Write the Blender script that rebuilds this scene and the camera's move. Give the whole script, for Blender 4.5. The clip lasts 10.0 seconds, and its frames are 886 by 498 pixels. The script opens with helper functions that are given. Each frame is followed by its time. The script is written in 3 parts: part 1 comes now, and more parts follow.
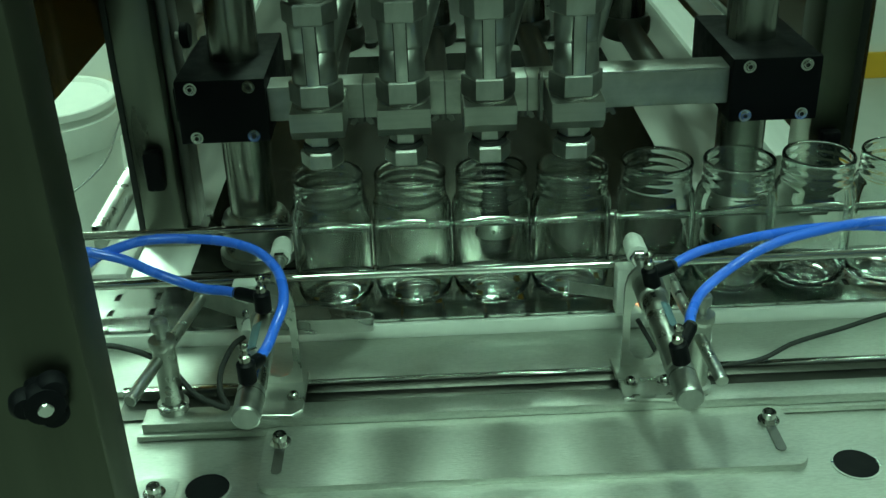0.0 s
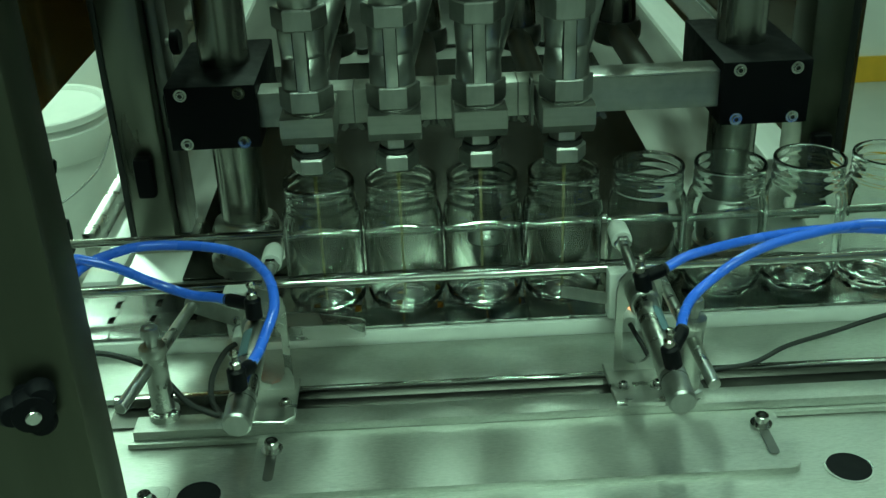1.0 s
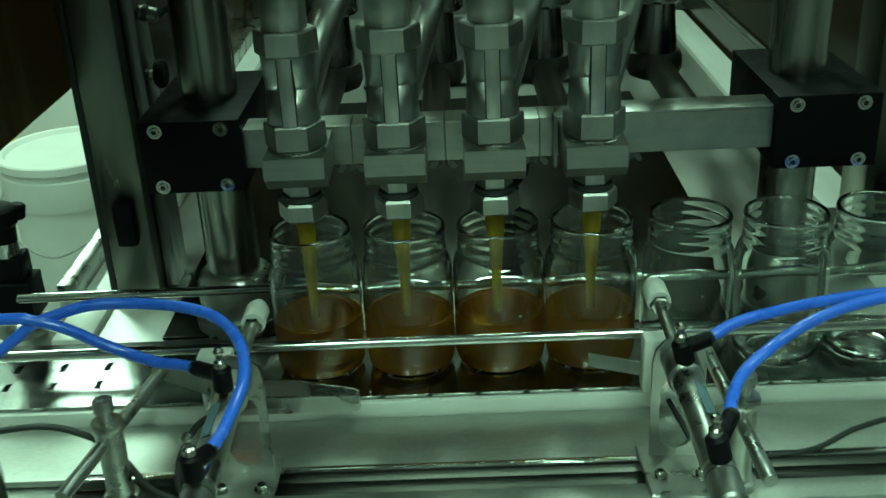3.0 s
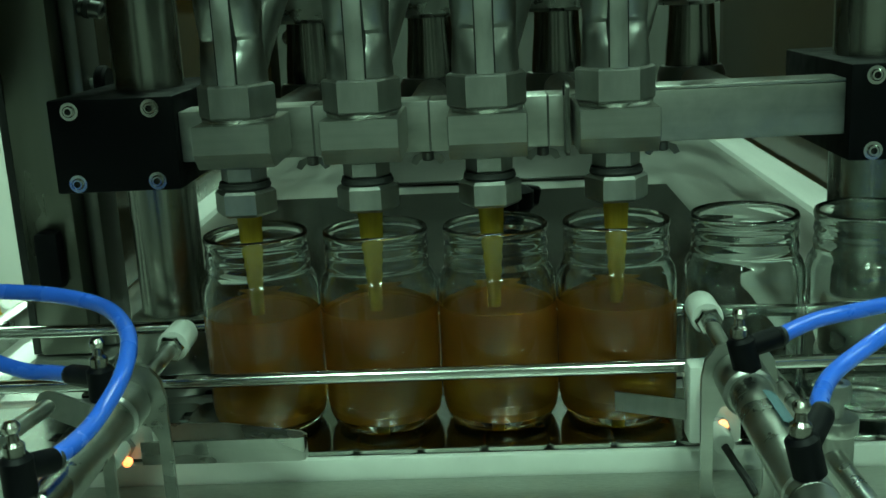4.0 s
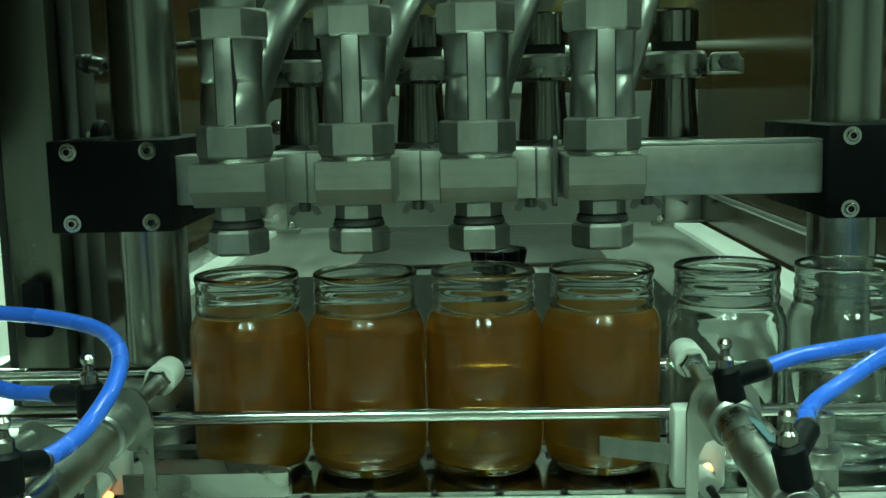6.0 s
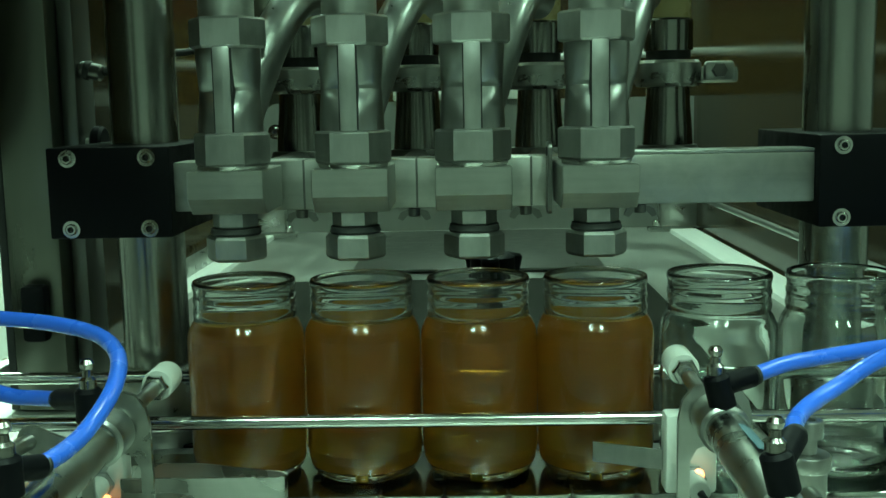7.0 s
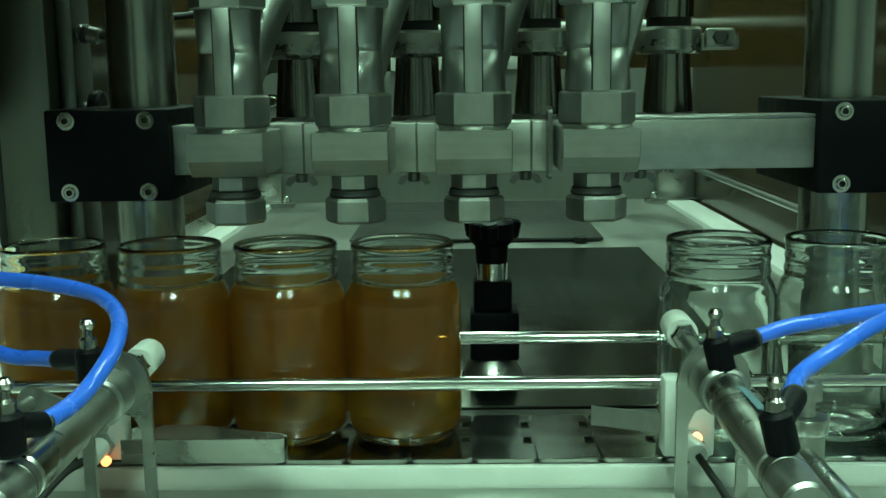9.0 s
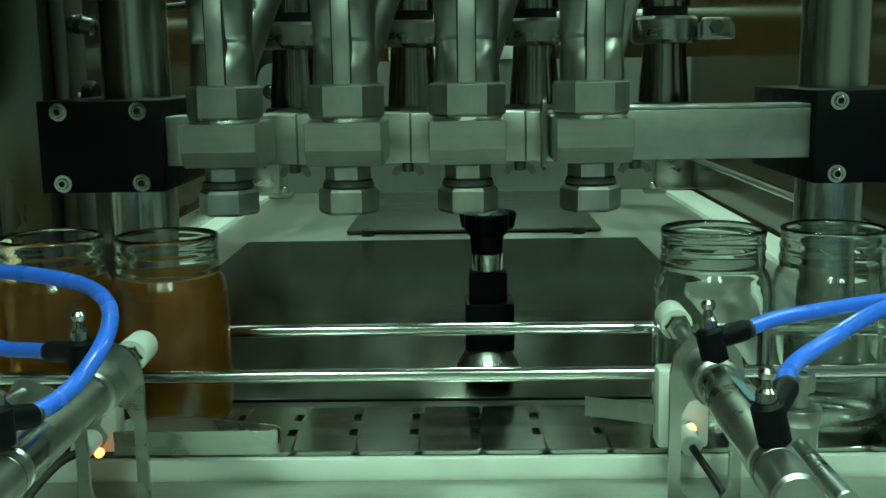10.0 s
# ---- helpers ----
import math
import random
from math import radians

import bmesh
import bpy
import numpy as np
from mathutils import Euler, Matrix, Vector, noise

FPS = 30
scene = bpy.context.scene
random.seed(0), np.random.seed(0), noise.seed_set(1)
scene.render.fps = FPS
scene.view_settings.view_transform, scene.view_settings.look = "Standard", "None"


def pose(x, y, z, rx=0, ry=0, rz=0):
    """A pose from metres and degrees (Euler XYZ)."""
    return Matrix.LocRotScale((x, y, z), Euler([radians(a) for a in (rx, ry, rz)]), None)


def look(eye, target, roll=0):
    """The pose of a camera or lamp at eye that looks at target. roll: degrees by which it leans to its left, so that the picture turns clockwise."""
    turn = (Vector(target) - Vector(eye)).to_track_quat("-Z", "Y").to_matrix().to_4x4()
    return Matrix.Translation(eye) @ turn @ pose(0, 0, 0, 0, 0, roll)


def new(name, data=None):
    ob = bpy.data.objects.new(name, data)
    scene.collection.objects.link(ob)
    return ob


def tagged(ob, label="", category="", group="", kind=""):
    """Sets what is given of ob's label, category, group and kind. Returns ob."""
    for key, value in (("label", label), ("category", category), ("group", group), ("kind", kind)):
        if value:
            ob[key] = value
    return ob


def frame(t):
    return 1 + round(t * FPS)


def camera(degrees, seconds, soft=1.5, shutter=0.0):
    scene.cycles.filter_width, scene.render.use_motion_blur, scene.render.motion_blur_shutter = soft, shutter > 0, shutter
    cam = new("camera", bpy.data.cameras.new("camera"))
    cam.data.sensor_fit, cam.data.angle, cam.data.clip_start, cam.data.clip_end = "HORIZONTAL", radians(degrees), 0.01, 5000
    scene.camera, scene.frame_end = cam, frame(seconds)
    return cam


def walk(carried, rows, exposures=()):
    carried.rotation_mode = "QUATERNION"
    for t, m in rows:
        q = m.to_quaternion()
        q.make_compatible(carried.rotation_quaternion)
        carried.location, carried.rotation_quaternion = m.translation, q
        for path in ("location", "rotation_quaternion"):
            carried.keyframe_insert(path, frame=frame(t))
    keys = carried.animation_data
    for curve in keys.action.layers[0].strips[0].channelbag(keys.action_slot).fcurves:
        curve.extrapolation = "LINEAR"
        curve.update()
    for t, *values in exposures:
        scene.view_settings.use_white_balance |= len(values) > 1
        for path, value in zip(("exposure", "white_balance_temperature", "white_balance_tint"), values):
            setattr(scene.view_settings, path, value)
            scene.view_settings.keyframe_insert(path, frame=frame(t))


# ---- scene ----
cam = camera(45.5, 10.0, shutter=0.3)
PATH = [
    (0, (-0.021, -0.859, 1.499), (0.002, 0.912, 0.569), -2.1),
    (0.5, (-0.02, -0.862, 1.497), (0.007, 0.914, 0.577), -2.1),
    (1, (-0.018, -0.858, 1.497), (0.015, 0.918, 0.578), -2.3),
    (1.5, (-0.014, -0.85, 1.496), (0.017, 0.924, 0.573), -2.4),
    (2, (-0.014, -0.847, 1.495), (0.02, 0.924, 0.566), -2.2),
    (2.5, (-0.015, -0.831, 1.496), (0.025, 0.952, 0.591), -2.0),
    (3, (0.009, -0.744, 1.45), (-0.031, 1.07, 0.61), -2.8),
    (3.2, (0.038, -0.694, 1.418), (-0.053, 1.13, 0.604), -2.4),
    (4.3, (0.035, -0.613, 1.226), (-0.065, 1.348, 0.842), -2.9),
    (4.5, (0.031, -0.612, 1.216), (-0.054, 1.354, 0.861), -1.6),
    (5, (0.038, -0.625, 1.223), (-0.003, 1.352, 0.921), -2.0),
    (5.5, (0.033, -0.632, 1.224), (-0.016, 1.345, 0.927), -1.4),
    (6, (0.029, -0.634, 1.227), (-0.025, 1.346, 0.948), -1.3),
    (7.5, (0.031, -0.642, 1.23), (-0.016, 1.339, 0.958), -1.0),
    (8, (0.029, -0.642, 1.227), (-0.014, 1.337, 0.941), -1.1),
    (8.5, (0.027, -0.642, 1.225), (-0.015, 1.334, 0.92), -0.7),
    (9, (0.028, -0.641, 1.224), (-0.014, 1.333, 0.903), -0.8),
    (9.5, (0.029, -0.638, 1.223), (-0.012, 1.333, 0.885), -1.0),
    (10, (0.032, -0.639, 1.224), (-0.011, 1.331, 0.885), -0.9),
]
walk(cam, [(t, look(eye, target, roll)) for t, eye, target, roll in PATH], exposures=((0, -0.1), (2, -0.1), (2.5, -0.15), (3.1, -0.15), (4.5, 0.33), (5.5, 0.53), (8.5, 0.6), (10, 0.52)))

# ---- world and lamps ----
GREEN = (0.57, 1.0, 0.725)
world = bpy.data.worlds.new("hall")
scene.world = world
world.use_nodes = True
world.node_tree.nodes["Background"].inputs[0].default_value = (0.30, 0.5, 0.40, 1)
world.node_tree.nodes["Background"].inputs[1].default_value = 0.2


def lamp(x, y, z, sx, sy, watts, aim=None):
    data = bpy.data.lights.new("tube_light", "AREA")
    data.shape, data.size, data.size_y, data.energy, data.color = "RECTANGLE", sx, sy, watts, GREEN
    ob = new("tube_light", data)
    ob.matrix_world = look((x, y, z), aim or (x, y + 0.001, 0))
    return ob


LAMPS = [(-1.5, 2.3, 40), (1.5, 2.3, 2.5), (-1.5, 0.3, 27), (1.7, 0.3, 12), (-0.4, -1.3, 17), (0.4, -1.3, 28), (0.05, 1.3, 22)]
for lx, ly, watts in LAMPS:
    lamp(lx, ly, 2.86, 0.25, 1.4, watts)


# ---- materials ----
def material(name, colour, rough=0.5, metal=0.0, vary=0.12, scale=30.0, stretch=(1, 1, 1), bump=0.0, trans=0.0, ior=1.5, rvary=0.08, coat=0.0, mottle=0.0, blotch=7.0):
    m = bpy.data.materials.new(name)
    m.use_nodes = True
    nt = m.node_tree
    b = nt.nodes["Principled BSDF"]
    b.inputs["Metallic"].default_value = metal
    b.inputs["Transmission Weight"].default_value = trans
    b.inputs["IOR"].default_value = ior
    b.inputs["Coat Weight"].default_value = coat
    tc = nt.nodes.new("ShaderNodeTexCoord")
    mp = nt.nodes.new("ShaderNodeMapping")
    mp.inputs["Scale"].default_value = stretch
    nt.links.new(tc.outputs["Object"], mp.inputs[0])
    n1 = nt.nodes.new("ShaderNodeTexNoise")
    n1.inputs["Scale"].default_value = scale
    n1.inputs["Detail"].default_value = 5
    nt.links.new(mp.outputs[0], n1.inputs[0])
    n2 = nt.nodes.new("ShaderNodeTexNoise")
    n2.inputs["Scale"].default_value = blotch
    n2.inputs["Detail"].default_value = 6
    n2.inputs["Distortion"].default_value = 0.6
    nt.links.new(tc.outputs["Object"], n2.inputs[0])
    add = nt.nodes.new("ShaderNodeMath")
    add.operation = "MULTIPLY_ADD"
    nt.links.new(n2.outputs[0], add.inputs[0])
    add.inputs[1].default_value = mottle
    nt.links.new(n1.outputs[0], add.inputs[2])
    ramp = nt.nodes.new("ShaderNodeMapRange")
    ramp.inputs["From Min"].default_value = 0.5 + 0.5 * mottle - 0.2 * (1 + 0.6 * mottle)
    ramp.inputs["From Max"].default_value = 0.5 + 0.5 * mottle + 0.2 * (1 + 0.6 * mottle)
    ramp.inputs["To Min"].default_value = 1 - vary
    ramp.inputs["To Max"].default_value = 1 + vary * 0.4
    nt.links.new(add.outputs[0], ramp.inputs[0])
    mix = nt.nodes.new("ShaderNodeVectorMath")
    mix.operation = "SCALE"
    mix.inputs[0].default_value = colour
    nt.links.new(ramp.outputs[0], mix.inputs["Scale"])
    nt.links.new(mix.outputs[0], b.inputs["Base Color"])
    rr = nt.nodes.new("ShaderNodeMapRange")
    rr.inputs["From Min"].default_value = 0.5 + 0.5 * mottle - 0.2 * (1 + 0.6 * mottle)
    rr.inputs["From Max"].default_value = 0.5 + 0.5 * mottle + 0.2 * (1 + 0.6 * mottle)
    rr.inputs["To Min"].default_value = max(0.0, rough - rvary)
    rr.inputs["To Max"].default_value = rough + rvary
    nt.links.new(add.outputs[0], rr.inputs[0])
    nt.links.new(rr.outputs[0], b.inputs["Roughness"])
    if bump:
        bp = nt.nodes.new("ShaderNodeBump")
        bp.inputs["Strength"].default_value = bump
        bp.inputs["Distance"].default_value = 0.001
        nt.links.new(n1.outputs[0], bp.inputs["Height"])
        nt.links.new(bp.outputs[0], b.inputs["Normal"])
    return m


STEEL = material("brushed_steel", (0.52, 0.53, 0.50), 0.32, 1.0, 0.30, 60, (0.12, 1, 1), 0.25, mottle=1.2, rvary=0.12, blotch=28)
PANELM = material("grey_panel_steel", (0.30, 0.31, 0.29), 0.5, 0.5, 0.10, 60, (1, 1, 0.1), 0.08, mottle=0.5)
ORANGE = material("orange_paint", (0.80, 0.20, 0.03), 0.5, 0.0, 0.12, 10)
# Near-black base: the dark reflection in the stainless is put into the colour.
TRAYPLATE = material("dark_reflection_plate", (0.085, 0.086, 0.074), 0.22, 1.0, 0.12, 60, (1, 0.05, 1), 0.12, mottle=0.25, rvary=0.04)
TRAY = material("tray_steel", (0.54, 0.55, 0.52), 0.40, 1.0, 0.22, 40, (1, 0.1, 1), 0.15, mottle=1.0, rvary=0.12)
DECK = material("deck_steel", (0.52, 0.535, 0.50), 0.43, 1.0, 0.22, 850, (0.25, 1, 1), 0.30, mottle=0.9, rvary=0.08, blotch=14)
SATIN = material("satin_cast_steel", (0.48, 0.49, 0.47), 0.36, 1.0, 0.22, 120, (1, 1, 0.3), 0.14, mottle=0.8, blotch=60)
CHROME = material("polished_rod", (0.62, 0.62, 0.60), 0.12, 1.0, 0.10, 40, (0.1, 1, 1), 0.0, rvary=0.05)
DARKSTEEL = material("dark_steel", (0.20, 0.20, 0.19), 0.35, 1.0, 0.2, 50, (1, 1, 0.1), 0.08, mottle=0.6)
# Dark base holds the shade inside the recessed slot of the deck.
SLOTM = material("shaded_slot", (0.12, 0.12, 0.11), 0.34, 1.0, 0.3, 60, (0.1, 1, 1), 0.05, mottle=0.6)
BLACK = material("black_plastic", (0.003, 0.003, 0.0045), 0.5, 0.0, 0.25, 80, bump=0.05, ior=1.22)
RUBBER = material("black_rubber", (0.015, 0.016, 0.015), 0.6, 0.0, 0.2, 80)
NYLON = material("white_nylon", (0.72, 0.74, 0.70), 0.5, 0.0, 0.10, 40, mottle=0.5)
BLUE = material("blue_hose", (0.03, 0.15, 0.85), 0.28, 0.0, 0.08, 30, coat=0.2)
GLASS = material("clear_glass", (0.93, 0.97, 0.95), 0.0, 0.0, 0.0, 10, trans=1.0, ior=1.48, rvary=0.0)
FLOORM = material("floor_screed", (0.42, 0.43, 0.40), 0.55, 0.0, 0.12, 3, mottle=0.6, bump=0.05)
WALLM = material("white_wall", (0.72, 0.73, 0.70), 0.6, 0.0, 0.06, 4, mottle=0.5)
GREYWALL = material("grey_wall", (0.32, 0.32, 0.31), 0.7, 0.0, 0.06, 4, mottle=0.5)
CEIL = material("ceiling_white", (0.6, 0.6, 0.58), 0.8, 0.0, 0.05, 4)
YELLOW = material("yellow_paint", (0.75, 0.42, 0.03), 0.5, 0.0, 0.12, 12)
# Near-white, barely metallic: overhead light on the strips is put into the colour.
GLARESTEEL = material("glare_white_steel", (0.86, 0.87, 0.84), 0.42, 0.1, 0.08, 60, (1, 0.1, 1), 0.1, mottle=0.4, rvary=0.05)
SIGHT = material("amber_sight_tube", (0.50, 0.42, 0.20), 0.25, 0.0, 0.2, 30, mottle=0.5)
PAIL = material("white_pail_plastic", (0.75, 0.76, 0.72), 0.4, 0.0, 0.05, 15)
GREYP = material("grey_fitting", (0.30, 0.31, 0.30), 0.4, 0.6, 0.15, 60)
LABELC = material("blue_label", (0.10, 0.17, 0.20), 0.45, 0.0, 0.15, 60)


def tinted(name, colour, keep):
    m = bpy.data.materials.new(name)
    m.use_nodes = True
    nt = m.node_tree
    b = nt.nodes["Principled BSDF"]
    b.inputs["Base Color"].default_value = (*colour, 1)
    b.inputs["Roughness"].default_value = 0.12
    tr = nt.nodes.new("ShaderNodeBsdfTransparent")
    tr.inputs[0].default_value = (0.42, 0.29, 0.12, 1)
    mx = nt.nodes.new("ShaderNodeMixShader")
    mx.inputs[0].default_value = keep
    nt.links.new(tr.outputs[0], mx.inputs[1])
    nt.links.new(b.outputs[0], mx.inputs[2])
    nt.links.new(mx.outputs[0], nt.nodes["Material Output"].inputs[0])
    return m


SMOKED = tinted("brown_polycarbonate", (0.030, 0.022, 0.011), 0.74)


def amber(name, colour, through_colour, thin, clear=0.0, seen=(0.92, 0.62, 0.16), streak=0.0):
    m = bpy.data.materials.new(name)
    m.use_nodes = True
    nt = m.node_tree
    b = nt.nodes["Principled BSDF"]
    b.inputs["Base Color"].default_value = (*colour, 1)
    b.inputs["Roughness"].default_value = 0.12
    n = nt.nodes.new("ShaderNodeTexNoise")
    n.inputs["Scale"].default_value = 420 if streak else 45
    tc = nt.nodes.new("ShaderNodeTexCoord")
    mp = nt.nodes.new("ShaderNodeMapping")
    mp.inputs["Scale"].default_value = (1, 1, 0.04 if streak else 1)
    nt.links.new(tc.outputs["Object"], mp.inputs[0])
    nt.links.new(mp.outputs[0], n.inputs[0])
    vary = streak or 0.12
    ramp = nt.nodes.new("ShaderNodeMix")
    ramp.data_type = "RGBA"
    ramp.inputs["A"].default_value = (*[c * (1 - vary) for c in colour], 1)
    ramp.inputs["B"].default_value = (*[c * (1 + vary) for c in colour], 1)
    nt.links.new(n.outputs[0], ramp.inputs["Factor"])
    nt.links.new(ramp.outputs["Result"], b.inputs["Base Color"])
    tr = nt.nodes.new("ShaderNodeBsdfTranslucent")
    tr.inputs[0].default_value = (*through_colour, 1)
    mx = nt.nodes.new("ShaderNodeMixShader")
    mx.inputs[0].default_value = thin
    nt.links.new(b.outputs[0], mx.inputs[1])
    nt.links.new(tr.outputs[0], mx.inputs[2])
    see = nt.nodes.new("ShaderNodeBsdfTransparent")
    see.inputs[0].default_value = (*seen, 1)
    mz = nt.nodes.new("ShaderNodeMixShader")
    mz.inputs[0].default_value = clear
    nt.links.new(mx.outputs[0], mz.inputs[1])
    nt.links.new(see.outputs[0], mz.inputs[2])
    nt.links.new(mz.outputs[0], nt.nodes["Material Output"].inputs[0])
    return m


HONEY = amber("amber_liquid", (0.34, 0.147, 0.030), (0.90, 0.44, 0.083), 0.50, 0.35, (0.90, 0.60, 0.20))
HALF_HONEY = amber("half_clear_amber_liquid", (0.40, 0.195, 0.030), (0.94, 0.53, 0.08), 0.5, 0.50, (0.90, 0.66, 0.20))
STREAM = amber("amber_stream", (0.50, 0.37, 0.045), (0.86, 0.67, 0.10), 0.45, 0.40, (0.92, 0.78, 0.24), 0.5)
DRIP = amber("pale_amber_drip", (0.50, 0.46, 0.18), (0.80, 0.75, 0.35), 0.45, 0.66, (0.94, 0.90, 0.62))


def glow(name, colour, strength):
    m = bpy.data.materials.new(name)
    m.use_nodes = True
    b = m.node_tree.nodes["Principled BSDF"]
    b.inputs["Emission Color"].default_value = (*colour, 1)
    b.inputs["Emission Strength"].default_value = strength
    return m


LED = glow("orange_indicator", (1.0, 0.25, 0.05), 3)
DIFFUSER = glow("lit_diffuser", GREEN, 5)


# ---- mesh helpers ----
def box(x0, x1, y0, y1, z0, z1, bevel=0.0, bm=None):
    bm = bm or bmesh.new()
    r = bmesh.ops.create_cube(bm, size=1.0)
    vs = r["verts"]
    for v in vs:
        v.co = Vector(((x0 + x1) / 2 + v.co.x * (x1 - x0), (y0 + y1) / 2 + v.co.y * (y1 - y0), (z0 + z1) / 2 + v.co.z * (z1 - z0)))
    if bevel:
        es = {e for v in vs for e in v.link_edges}
        bmesh.ops.bevel(bm, geom=list(es), offset=bevel, segments=2, affect="EDGES", profile=0.5)
    return bm


def turned(profile, steps=32, m=None, bm=None):
    """Turns (radius, height) pairs round z; a radius of 0 closes the end."""
    bm = bm or bmesh.new()
    m = m or Matrix()
    rings = []
    for r, h in profile:
        if r <= 0:
            rings.append([bm.verts.new(m @ Vector((0, 0, h)))])
        else:
            rings.append([bm.verts.new(m @ Vector((r * math.cos(math.tau * i / steps), r * math.sin(math.tau * i / steps), h))) for i in range(steps)])
    for a, b in zip(rings, rings[1:]):
        for i in range(steps):
            j = (i + 1) % steps
            if len(a) == 1 and len(b) == 1:
                continue
            if len(a) == 1:
                bm.faces.new((a[0], b[j], b[i]))
            elif len(b) == 1:
                bm.faces.new((a[i], a[j], b[0]))
            else:
                bm.faces.new((a[i], a[j], b[j], b[i]))
    return bm


def along(a, b):
    """The pose that lays z from a to b, and the length."""
    a, b = Vector(a), Vector(b)
    d = b - a
    return Matrix.Translation(a) @ d.to_track_quat("Z", "Y").to_matrix().to_4x4(), d.length


def rod(a, b, r, steps=20, chamfer=0.0006, bm=None):
    m, n = along(a, b)
    c = min(chamfer, r * 0.4, n * 0.3)
    return turned([(0, 0), (r - c, 0), (r, c), (r, n - c), (r - c, n), (0, n)], steps, m, bm)


def hexnut(m, across, h, hole=0.0, chamfer=0.001, bm=None):
    """A hexagon across the flats, a flat towards -y, on the pose m."""
    bm = bm or bmesh.new()
    r = across / 2 / math.cos(math.pi / 6)
    prof = [(r - chamfer, 0), (r, chamfer), (r, h - chamfer), (r - chamfer, h)]
    rings = [[bm.verts.new(m @ Vector((rr * math.cos(math.tau * (i / 6)), rr * math.sin(math.tau * (i / 6)), z))) for i in range(6)] for rr, z in prof]
    for a, b in zip(rings, rings[1:]):
        for i in range(6):
            bm.faces.new((a[i], a[(i + 1) % 6], b[(i + 1) % 6], b[i]))
    bm.faces.new(rings[0][::-1])
    bm.faces.new(rings[-1])
    return bm


def smooth_path(points, n=8):
    pts = [Vector(p) for p in points]
    pts = [pts[0] * 2 - pts[1]] + pts + [pts[-1] * 2 - pts[-2]]
    out = []
    for a, b, c, d in zip(pts, pts[1:], pts[2:], pts[3:]):
        for i in range(n):
            t = i / n
            out.append(0.5 * ((2 * b) + (c - a) * t + (2 * a - 5 * b + 4 * c - d) * t * t + (3 * b - a - 3 * c + d) * t ** 3))
    out.append(pts[-2])
    return out


def hose(points, r, steps=14, n=8):
    path = smooth_path(points, n)
    bm = bmesh.new()
    up = Vector((0.1, 0.2, 1))
    rings = []
    for i, p in enumerate(path):
        d = (path[min(i + 1, len(path) - 1)] - path[max(i - 1, 0)]).normalized()
        s = d.cross(up).normalized()
        u = s.cross(d)
        up = u
        rings.append([bm.verts.new(p + r * (s * math.cos(math.tau * k / steps) + u * math.sin(math.tau * k / steps))) for k in range(steps)])
    for a, b in zip(rings, rings[1:]):
        for k in range(steps):
            bm.faces.new((a[k], a[(k + 1) % steps], b[(k + 1) % steps], b[k]))
    bm.faces.new(rings[0][::-1])
    bm.faces.new(rings[-1])
    return bm


def slab(outline, z0, z1, m=None, bevel=0.0, bm=None):
    """A plate with that outline of (x, y), from z0 to z1, in the pose m."""
    bm = bm or bmesh.new()
    m = m or Matrix()
    lo = [bm.verts.new(m @ Vector((x, y, z0))) for x, y in outline]
    hi = [bm.verts.new(m @ Vector((x, y, z1))) for x, y in outline]
    k = len(outline)
    sides = [bm.faces.new((lo[i], lo[(i + 1) % k], hi[(i + 1) % k], hi[i])) for i in range(k)]
    top, bottom = bm.faces.new(hi), bm.faces.new(lo[::-1])
    if bevel:
        bmesh.ops.bevel(bm, geom=list(top.edges) + list(bottom.edges), offset=bevel, segments=1, affect="EDGES")
    return bm


def rounded(x0, x1, y0, y1, r, n=5, corners=(1, 1, 1, 1)):
    pts = []
    for (cx, cy, a), on in zip(((x1 - r, y1 - r, 0), (x0 + r, y1 - r, 90), (x0 + r, y0 + r, 180), (x1 - r, y0 + r, 270)), corners):
        if on:
            pts += [(cx + r * math.cos(radians(a + 90 * i / n)), cy + r * math.sin(radians(a + 90 * i / n))) for i in range(n + 1)]
        else:
            pts.append((cx + r * (1 if a in (0, 270) else -1), cy + r * (1 if a in (0, 90) else -1)))
    return pts


def finish(bm, mat, name, sharp=35):
    bmesh.ops.recalc_face_normals(bm, faces=bm.faces)
    for f in bm.faces:
        f.smooth = True
    for e in bm.edges:
        if len(e.link_faces) == 2 and e.calc_face_angle(0) > radians(sharp):
            e.smooth = False
    me = bpy.data.meshes.new(name)
    bm.to_mesh(me)
    bm.free()
    me.materials.append(mat)
    return me


def part(name, bm, mat, parent, label="", at=None):
    ob = new(name, finish(bm, mat, name))
    ob.parent = parent
    if at is not None:
        ob.matrix_basis = at
    if label:
        ob["label"] = label
    return ob


def thing(name, label, category, at=None, group=""):
    ob = new(name)
    ob.empty_display_size = 0.02
    if at is not None:
        ob.matrix_basis = at
    return tagged(ob, label, category, group)


def solid(name, bm, mat, label, category="", kind="", group=""):
    return tagged(new(name, finish(bm, mat, name)), label, category, group, kind)


def capscrew(parent, x, y, z, r=0.0048, h=0.006, m=None, name="cap_screw"):
    """A socket head screw with a washer, standing up at a place, or on the pose m."""
    m = m or pose(x, y, z)
    s = part(name, turned([(0, 0), (r * 1.55, 0), (r * 1.55, 0.0012), (r, 0.0012), (r, h - 0.0006), (r - 0.0006, h), (r * 0.55, h), (r * 0.5, h - 0.003), (0, h - 0.003)], 18), CHROME, parent, "", m)
    part("socket", turned([(0, 0), (r * 0.48, 0), (r * 0.48, 0.0003), (0, 0.0003)], 6), RUBBER, s, "", pose(0, 0, h - 0.0029))
    return s


